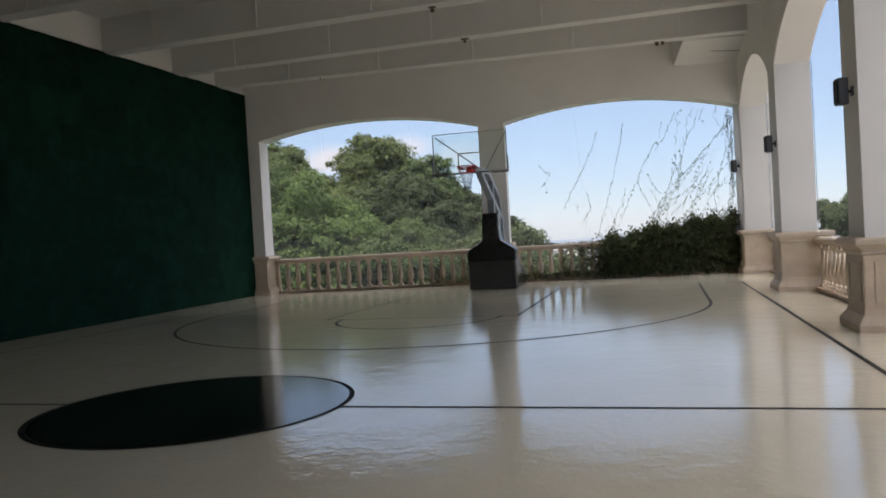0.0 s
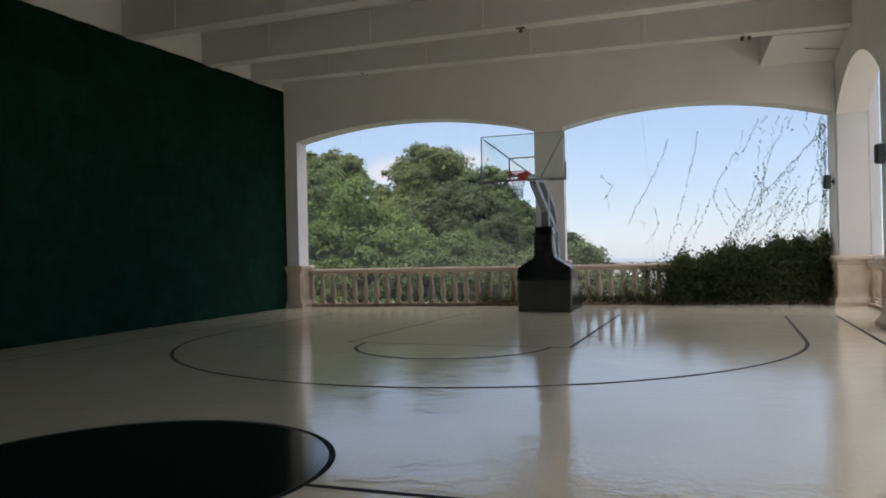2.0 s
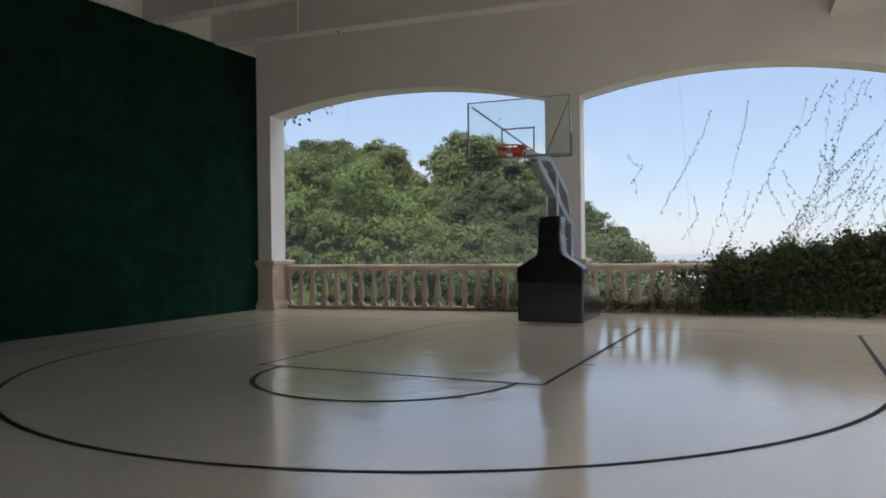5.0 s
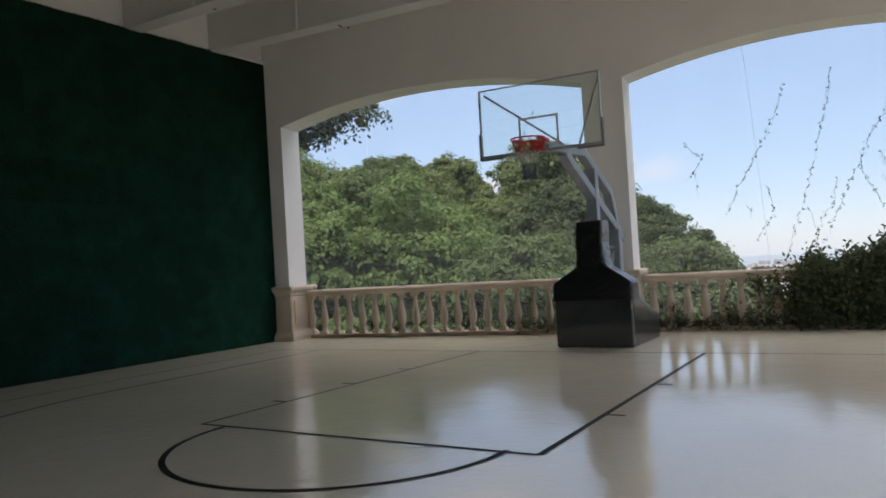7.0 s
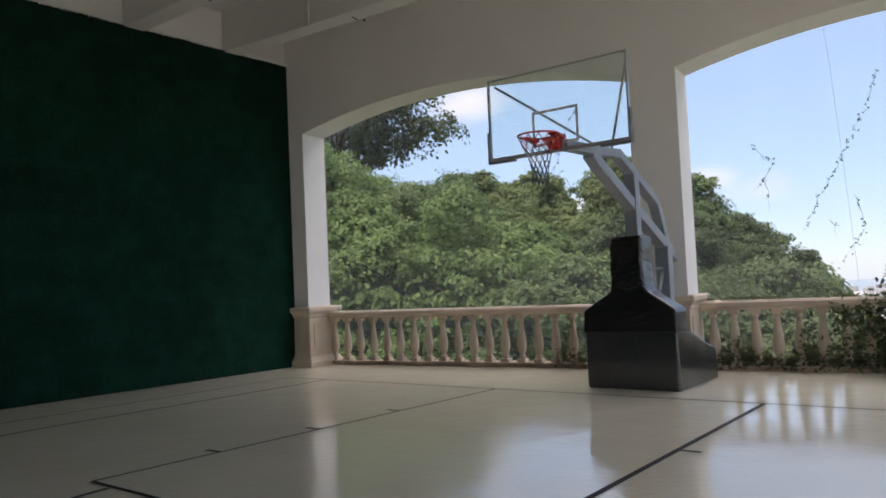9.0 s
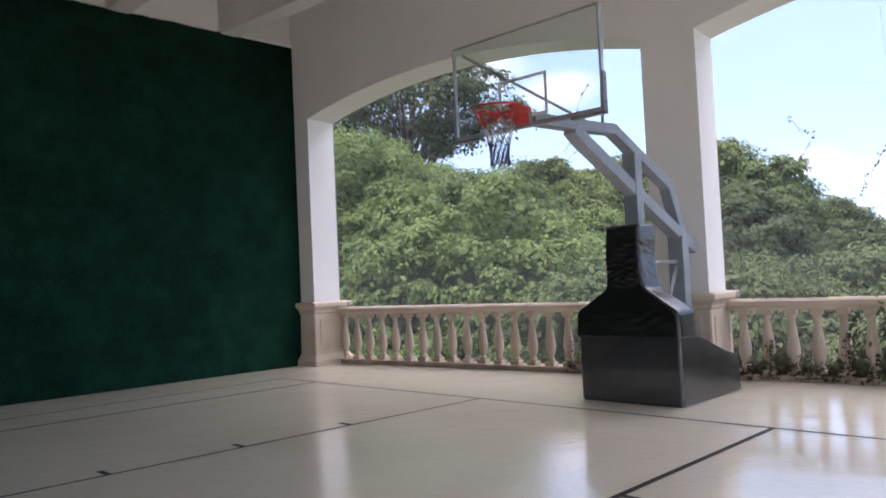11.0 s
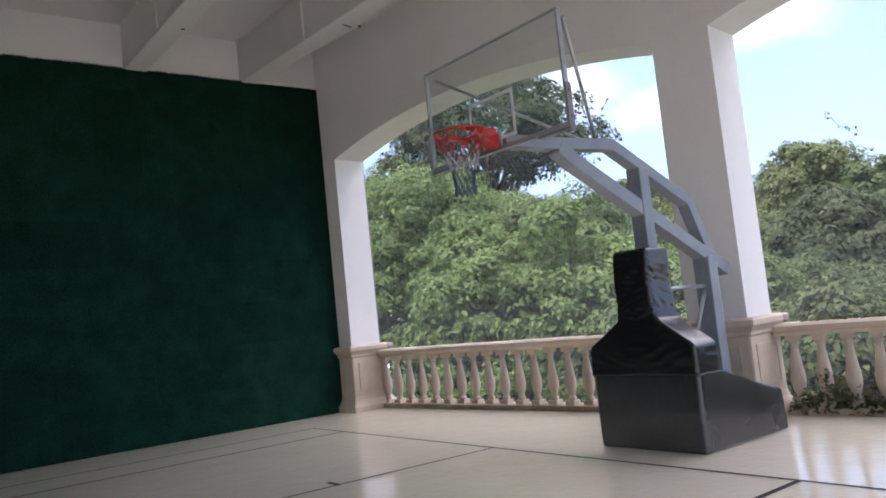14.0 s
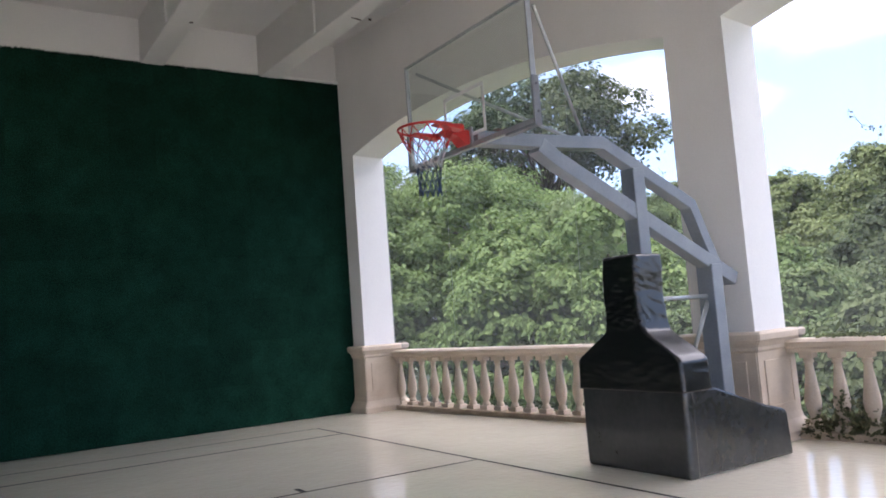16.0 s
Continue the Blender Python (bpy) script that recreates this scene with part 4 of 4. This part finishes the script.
for k, (x, y, base, cz, rad, mat_, lab) in enumerate(UPPER_SLOPE + LOWER_SLOPE):
    tree(x, y, base, cz, rad, 0.145 if y < 45 else 0.24 if y < 85 else 0.38, mat_, lab, 64 if y == 90.0 else 20 + k, lobes=34 if y < 45 else 28, per=92 if y < 45 else 66)
tree(-38.0, 49.4, -3.0, 12.7, (9.6, 7.4, 5.0), 0.28, M_LEAF_SHADE, "tall dark tree with an open crown and bare limbs", 77, -0.6, 0.34, limbs=48, lobes=82, twigs=12, per=36, open_=True, flat=0.5)


def palm(x, y, base, crown_z, reach, seed):
    """A slim palm: a ringed trunk and arching fronds of narrow leaflets."""
    rng = np.random.default_rng(seed)
    t = thing("palm", pose(x, y, base), "slim palm with arching feathery fronds above the trees", "palm", "palms behind the trees")
    h = crown_z - base
    bm = bmesh.new()
    tube(bm, [(0, 0, -0.6), (0.1, 0, h * 0.5), (0, 0, h)], [0.14, 0.09, 0.05], 8)
    part("trunk", bm, M_BARK, t)
    for k in range(13):
        a, lift = k * 2.4 + rng.normal(0, 0.2), rng.uniform(0.35, 1.25)
        d = np.array((math.cos(a), math.sin(a), 0))
        u = np.linspace(0.05, 1, 26)
        spine = d * (u * reach)[:, None] + np.array((0, 0, 1)) * (lift * u * reach - 0.85 * reach * u ** 2.2)[:, None] + np.array((0, 0, h))
        side = np.cross(d, (0, 0, 1))
        pos, nrm = [], []
        for p, q in zip(spine, u):
            for w in (-1, 1):
                for m in (0.3, 0.75):
                    L = 0.30 * reach * (1 - q * 0.6)
                    pos.append(p + side * w * L * m - np.array((0, 0, 0.25 * L * m)))
                    nrm.append(np.array((0, 0, 1.0)) + d * 0.2)
        leaf_cloud("frond", np.array(pos), np.array(nrm) + rng.normal(0, 0.15, (len(pos), 3)), np.full(len(pos), 0.26 * reach), M_LEAF_MID, t, 0.13)
    return t


palm(-31.0, 56.3, -4.5, 8.75, 1.5, 1)
palm(-33.5, 57.0, -4.5, 8.7, 0.9, 2)
for k, (x, y, base, rad, mat_) in enumerate((
    (-17.6, 29.6, -1.5, (2.9, 2.4, 4.0), M_LEAF_BRIGHT), (-12.4, 29.2, -2.4, (2.9, 2.4, 3.9), M_LEAF_BRIGHT), (-15.0, 27.6, -2.2, (2.3, 2.0, 3.2), M_LEAF_BRIGHT),
    (-8.6, 27.8, -3.0, (2.6, 2.2, 3.2), M_LEAF_MID), (-21.8, 27.4, -1.6, (2.9, 2.6, 4.0), M_LEAF_BRIGHT), (-5.0, 29.5, -3.4, (2.6, 2.4, 3.2), M_LEAF_DARK), (-11.0, 34.0, -3.4, (3.2, 2.8, 3.6), M_LEAF_MID),
    (-1.5, 27.5, -4.15, (2.6, 2.4, 3.0), M_LEAF_DARK), (2.0, 29.5, -4.4, (2.6, 2.4, 3.0), M_LEAF_DARK), (-6.5, 36.0, -4.0, (3.2, 2.8, 3.6), M_LEAF_DARK))):
    bush(x, y, base, rad, 0.145, mat_, "large-leaved bright green bush behind the balustrade" if mat_ is M_LEAF_BRIGHT else "green bush on the slope below the balustrade", 120 + k)

# hedge that has grown over the right part of the far balustrade
hedge = thing("hedge", FAR, "dark dense small-leaved hedge growing over the balustrade", "hedge")
rng = np.random.default_rng(9)
n = 36000
s = np.where(rng.uniform(0, 1, n) < 0.045, 9.2 + 1.2 * rng.uniform(0, 1, n) ** 0.6, 9.98 + 3.67 * rng.uniform(0, 1, n) ** 0.85)
top = 0.98 + 0.56 * np.clip((s - 9.9) / 3.5, 0, 1) ** 0.8 + 0.06 * np.sin(s * 5.1) + 0.06 * np.sin(s * 11.7) + 0.28 * rng.uniform(0, 1, n) ** 9
zz = rng.uniform(0.02, 1, n) ** 0.8 * top
depth = np.where(zz < 1.05, 0.62 + rng.normal(0, 0.21, n), 0.62 + rng.normal(0, 0.17, n))
pos = np.stack([s, np.clip(depth, 0.16, 1.2), zz + rng.normal(0, 0.05, n)], 1)
leaf_cloud("foliage", pos, rng.normal(0, 0.8, (n, 3)) + np.array((0, -0.9, 0.4)), 0.075 * rng.uniform(0.6, 1.4, n), M_LEAF_HEDGE, hedge)
bm = bmesh.new()
for i in range(70):
    s0 = random.uniform(9.8, 13.5)
    h = 0.92 + 0.54 * min(1, max(0, s0 - 9.9) / 3.5)
    tube(bm, [(s0, 0.80, 0.0), (s0 + random.uniform(-0.1, 0.1), 0.70, h * 0.5), (s0 + random.uniform(-0.3, 0.3), 0.62, h * random.uniform(0.9, 1.12))], [0.012, 0.008, 0.003], 5)
part("twigs", bm, M_STEM, hedge)
creep = thing("ground_creeper", FAR, "low straggling creeper along the foot of the balustrade", "creeper")
n = 4600
s = np.where(rng.uniform(0, 1, n) < 0.22, rng.uniform(5.15, 6.7, n), rng.uniform(7.6, 10.2, n))
zz = np.abs(rng.normal(0, 0.14, n)) * (0.6 + 0.7 * np.sin(s * 3.3) ** 2)
pos = np.stack([s, rng.normal(0.70, 0.13, n).clip(0.46, 1.1), zz + 0.02], 1)
leaf_cloud("foliage", pos, rng.normal(0, 1, (n, 3)) + np.array((0, -0.3, 0.6)), 0.06 * rng.uniform(0.6, 1.4, n), M_LEAF_CREEPER, creep)
for s0, z0, z1, m in ((5.35, 0.3, 1.0, 70), (6.05, 0.12, 0.75, 90), (6.45, 0.1, 0.6, 110), (8.1, 0.1, 0.5, 80), (9.0, 0.1, 0.85, 130)):
    sprig = thing("creeper_sprig", FAR, "creeper sprig climbing between the balusters", "creeper", "sprigs on the balusters")
    f = rng.uniform(0, 1, m)
    pos = np.stack([s0 + 0.09 * np.sin(f * 4 + s0) + rng.normal(0, 0.03, m), 0.54 + rng.normal(0, 0.03, m), z0 + (z1 - z0) * f], 1)
    leaf_cloud("leaves", pos, rng.normal(0, 0.7, (m, 3)) + np.array((0, -1.0, 0.4)), 0.042 * rng.uniform(0.6, 1.4, m), M_LEAF_HEDGE, sprig)
    bm = bmesh.new()
    tube(bm, [(s0 + 0.09 * math.sin(q / 6 * 4 + s0), 0.54, 0.0 if q == 0 else z0 + (z1 - z0) * q / 6) for q in range(7)], 0.004, 5)
    part("stem", bm, M_STEM, sprig)
bm = bmesh.new()
for i in range(60):
    s0 = random.uniform(7.6, 10.1) if i > 14 else random.uniform(5.2, 6.6)
    run = [Vector((s0 + 0.16 * q + random.uniform(-0.03, 0.03), 0.66 + random.uniform(-0.12, 0.12), 0.02 + random.uniform(0.0, 0.2))) for q in range(4)]
    tube(bm, run, [0.006, 0.005, 0.004, 0.002], 5)
tagged(part("stems", bm, M_STEM, creep), kind="stuff")
for a, b, m in ((3.3, 6.6, 260), (7.6, 9.6, 420)):
    sprig = thing("creeper_sprig", FAR, "straggling creeper sprigs lying over the balustrade rail", "creeper", "sprigs on the rails")
    k = rng.integers(0, 14, m)
    c = rng.uniform(a, b, 14)[k]
    pos = np.stack([c + rng.normal(0, 0.09, m), rng.uniform(0.54, 0.80, m), 1.032 + np.abs(rng.normal(0, 0.018, m))], 1)
    leaf_cloud("leaves", pos, rng.normal(0, 0.6, (m, 3)) + np.array((0, -0.3, 1.0)), 0.042 * rng.uniform(0.6, 1.4, m), M_LEAF_HEDGE, sprig)


def vine(path, seed, dense=1.0):
    """A thin climbing strand with small leaves, hanging in the plane of the outer face."""
    rng = np.random.default_rng(seed)
    t = thing("vine", FAR, "thin climbing vine strand with small leaves", "vine", "vines on the outer net")
    pts = [Vector((s, 0.66 + rng.normal(0, 0.01), z)) for s, z in path]
    fine = []
    for a, b in zip(pts, pts[1:]):
        m = max(2, int((b - a).length / 0.06))
        for i in range(m):
            p = a.lerp(b, i / m)
            fine.append(p + Vector((rng.normal(0, 0.015), 0, rng.normal(0, 0.01))))
    fine.append(pts[-1])
    bm = bmesh.new()
    tube(bm, fine, [0.0026 - 0.0014 * i / len(fine) for i in range(len(fine))], 4)
    part("stem", bm, M_STEM, t)
    P = []
    for p in fine:
        thick = dense * (0.55 + 1.1 * (noise.noise(Vector((p.x * 1.7, seed * 3.1, p.z * 1.7))) + 0.25))
        if rng.uniform() < 1.0 * thick:      # beads: small bunches of leaves with bare stem between them
            c = (p.x + rng.normal(0, 0.012), p.y, p.z)
            for i in range(int(rng.integers(3, 7))):
                P.append((c[0] + rng.normal(0, 0.014), c[1] + rng.normal(0, 0.012), c[2] + rng.normal(0, 0.018)))
    if not P:
        P = [tuple(fine[-1])]
    P = np.array(P)
    leaf_cloud("leaves", P, rng.normal(0, 1, P.shape) + np.array((0, -0.8, 0.2)), 0.0245 * rng.uniform(0.6, 1.4, len(P)), M_LEAF_HEDGE, t, 0.75)
    return t


vine([(10.01, 4.09), (9.88, 3.65), (9.73, 3.37), (9.58, 3.05), (9.4, 2.72), (9.2, 2.41), (9.01, 2.0)], 1, 1.5)
vine([(8.37, 3.29), (8.49, 3.13), (8.65, 3.04), (8.6, 2.92)], 3, 1.5)
vine([(8.6, 2.92), (8.49, 2.75), (8.36, 2.63)], 4, 0.5)
vine([(8.52, 2.77), (8.55, 2.66), (8.54, 2.3)], 21, 0.1)
vine([(9.65, 2.44), (9.72, 2.24), (9.77, 1.98), (9.67, 1.82), (9.55, 1.66), (9.47, 1.51)], 5, 1.2)
vine([(9.34, 2.12), (9.41, 1.87)], 22, 0.15)
vine([(5.64, 4.21), (5.5, 3.97), (5.35, 3.54), (5.23, 3.28)], 12, 1.2)
vine([(10.72, 4.26), (10.68, 3.84), (10.57, 3.43), (10.48, 3.06), (10.3, 2.43), (10.21, 2.05), (10.04, 1.63), (9.95, 1.3)], 2, 0.8)
vine([(10.71, 2.44), (10.67, 2.12), (10.51, 1.87), (10.4, 1.55), (10.29, 1.23)], 6, 1.3)
vine([(10.28, 2.05), (10.36, 1.72), (10.42, 1.49)], 7, 0.8)
vine([(11.78, 4.2), (11.73, 3.89), (11.48, 3.47), (11.28, 3.16), (11.08, 2.73), (10.77, 2.09), (10.56, 1.55), (10.43, 1.28)], 8, 1.3)
vine([(12.13, 4.5), (12.08, 4.29), (11.88, 3.88), (11.58, 3.47)], 9, 0.9)
vine([(11.08, 2.84), (11.12, 2.52), (11.32, 2.08), (11.46, 1.64)], 10, 1.1)
vine([(11.38, 2.83), (11.47, 2.56), (11.67, 2.28)], 11, 1.2)
vine([(12.79, 4.5), (12.65, 4.14), (12.5, 3.83), (12.35, 3.42), (12.21, 3.01), (12.15, 2.58)], 13, 1.6)
vine([(12.02, 3.18), (12.16, 2.9), (12.25, 2.74), (12.49, 2.94), (12.73, 3.14), (12.9, 3.23)], 14, 2.0)
vine([(12.87, 2.97), (12.72, 2.67), (12.44, 2.36), (11.96, 2.06), (11.66, 1.75), (11.46, 1.53)], 15, 1.2)
vine([(13.07, 2.86), (12.82, 2.35), (12.43, 1.83), (12.14, 1.52)], 16, 1.2)
vine([(4.7, 1.1), (4.9, 1.7), (5.2, 2.6), (5.3, 3.1)], 17, 0.6)
vine([(6.0, 1.1), (5.9, 1.5), (6.05, 2.1), (6.3, 2.7)], 18, 0.8)
vine([(6.35, 1.05), (6.05, 1.9), (6.3, 2.6), (6.1, 3.2)], 19, 0.5)
vine([(5.4, 3.28), (5.05, 2.93), (4.82, 2.78), (4.68, 2.34), (4.26, 1.97), (4.12, 1.87), (3.89, 1.56), (3.78, 1.12)], 31, 1.1)
vine([(4.08, 2.72), (3.88, 2.5), (3.78, 2.18), (3.95, 1.43), (4.0, 1.11)], 32, 1.2)
for k in range(27):
    s0 = random.uniform(11.2, 13.4)
    path, z, s_ = [], 1.3, s0
    lean, reach = random.uniform(0.0, 0.42), random.uniform(1.0, 3.2)
    for i in range(8):
        path.append((min(13.62, max(7.6, s_)), min(4.6, z)))
        z += reach / 7
        s_ += lean * reach / 3 + random.uniform(-0.12, 0.12)
    vine(path, 40 + k, random.uniform(0.4, 1.2))
for k in range(4):
    vine([(13.4 + 0.05 * k, 1.5 + 0.2 * k), (13.55 + random.uniform(-0.1, 0.08), 2.6), (13.5 + random.uniform(-0.1, 0.1), 3.6), (13.55, 4.45)], 80 + k, 0.6)
for k in range(5):
    vine([(13.6 - 0.32 * k, 4.55), (13.5 - 0.34 * k, 4.3), (13.55 - 0.33 * k + random.uniform(-0.2, 0.2), 3.8 + 0.1 * k)], 95 + k, 0.9)

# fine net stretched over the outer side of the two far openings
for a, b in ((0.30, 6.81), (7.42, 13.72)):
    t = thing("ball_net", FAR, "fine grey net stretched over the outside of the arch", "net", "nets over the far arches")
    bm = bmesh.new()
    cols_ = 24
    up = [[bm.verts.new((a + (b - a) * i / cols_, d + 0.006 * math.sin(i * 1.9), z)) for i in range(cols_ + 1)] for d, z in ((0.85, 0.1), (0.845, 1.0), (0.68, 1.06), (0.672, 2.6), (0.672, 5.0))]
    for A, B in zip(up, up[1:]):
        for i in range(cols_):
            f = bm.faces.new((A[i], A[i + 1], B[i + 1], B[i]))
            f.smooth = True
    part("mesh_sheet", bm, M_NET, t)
    for e in (a + 0.025, b - 0.025):
        bm = bmesh.new()
        tube(bm, [(e + 0.012 * math.sin(k * 1.3), 0.665, 1.06 + 0.1 * k) for k in range(37)], 0.006, 5)
        part("edge_cord", bm, M_PAD, t, "dark lacing cord along the edge")
    for s_ in (2.0, 4.7) if a < 7 else ():
        bm = bmesh.new()
        tube(bm, [(s_, 0.668, 5.0), (s_ + 0.02, 0.668, 3.4), (s_ - 0.01, 0.668, 1.06)], 0.0012, 5)
        part("seam_cord", bm, M_PAD, t, "thin cord down the net")
    if a > 7:
        bm = bmesh.new()
        tube(bm, [(9.40, 0.668, 5.0), (9.46, 0.668, 4.32), (9.55, 0.668, 2.81), (9.65, 0.668, 1.06)], 0.0015, 5)
        part("seam_cord", bm, M_PAD, t, "thin cord down the net")

# nets added to the arcade arches to dim the eastern sky and its reflection
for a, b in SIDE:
    t = thing("ball_net", EAST, "fine grey net added outside an arcade arch to dim the sky", "net", "nets over the arcade arches")
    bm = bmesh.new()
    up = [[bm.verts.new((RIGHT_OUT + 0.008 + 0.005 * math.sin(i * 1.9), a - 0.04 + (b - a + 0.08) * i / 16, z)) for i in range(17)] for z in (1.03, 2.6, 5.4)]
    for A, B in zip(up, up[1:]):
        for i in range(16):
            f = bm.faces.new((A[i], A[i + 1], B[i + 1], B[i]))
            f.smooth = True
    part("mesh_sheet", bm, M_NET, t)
    for e in (a + 0.02, b - 0.02):
        bm = bmesh.new()
        tube(bm, [(RIGHT_OUT + 0.02, e + 0.01 * math.sin(k * 1.3), 1.03 + 0.1 * k) for k in range(35)], 0.006, 5)
        part("edge_cord", bm, M_PAD, t, "dark lacing cord along the edge")

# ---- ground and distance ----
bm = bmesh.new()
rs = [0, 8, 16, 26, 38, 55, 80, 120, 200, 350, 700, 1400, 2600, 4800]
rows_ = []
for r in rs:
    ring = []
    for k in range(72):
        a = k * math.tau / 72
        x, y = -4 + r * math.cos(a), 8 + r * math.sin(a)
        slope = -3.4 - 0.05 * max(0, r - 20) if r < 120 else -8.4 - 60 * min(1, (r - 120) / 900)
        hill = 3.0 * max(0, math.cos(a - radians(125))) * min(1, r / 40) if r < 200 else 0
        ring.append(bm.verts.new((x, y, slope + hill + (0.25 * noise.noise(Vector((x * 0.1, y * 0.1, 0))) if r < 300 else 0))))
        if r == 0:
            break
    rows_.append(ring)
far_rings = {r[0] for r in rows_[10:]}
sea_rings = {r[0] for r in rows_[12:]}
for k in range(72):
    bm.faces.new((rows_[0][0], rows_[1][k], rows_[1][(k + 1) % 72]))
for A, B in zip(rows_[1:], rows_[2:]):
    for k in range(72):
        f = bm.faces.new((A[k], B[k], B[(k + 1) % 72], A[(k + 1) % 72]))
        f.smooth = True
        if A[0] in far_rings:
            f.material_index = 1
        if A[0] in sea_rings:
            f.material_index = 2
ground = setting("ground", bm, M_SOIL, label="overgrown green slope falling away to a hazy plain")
# pale greys of the far plain, town and sea include the distance haze
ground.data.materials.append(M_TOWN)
ground.data.materials.append(surface("hazed_sea", (0.12, 0.15, 0.18), (0.17, 0.20, 0.23), 0.01, 0.45, 0.05, 0.2))

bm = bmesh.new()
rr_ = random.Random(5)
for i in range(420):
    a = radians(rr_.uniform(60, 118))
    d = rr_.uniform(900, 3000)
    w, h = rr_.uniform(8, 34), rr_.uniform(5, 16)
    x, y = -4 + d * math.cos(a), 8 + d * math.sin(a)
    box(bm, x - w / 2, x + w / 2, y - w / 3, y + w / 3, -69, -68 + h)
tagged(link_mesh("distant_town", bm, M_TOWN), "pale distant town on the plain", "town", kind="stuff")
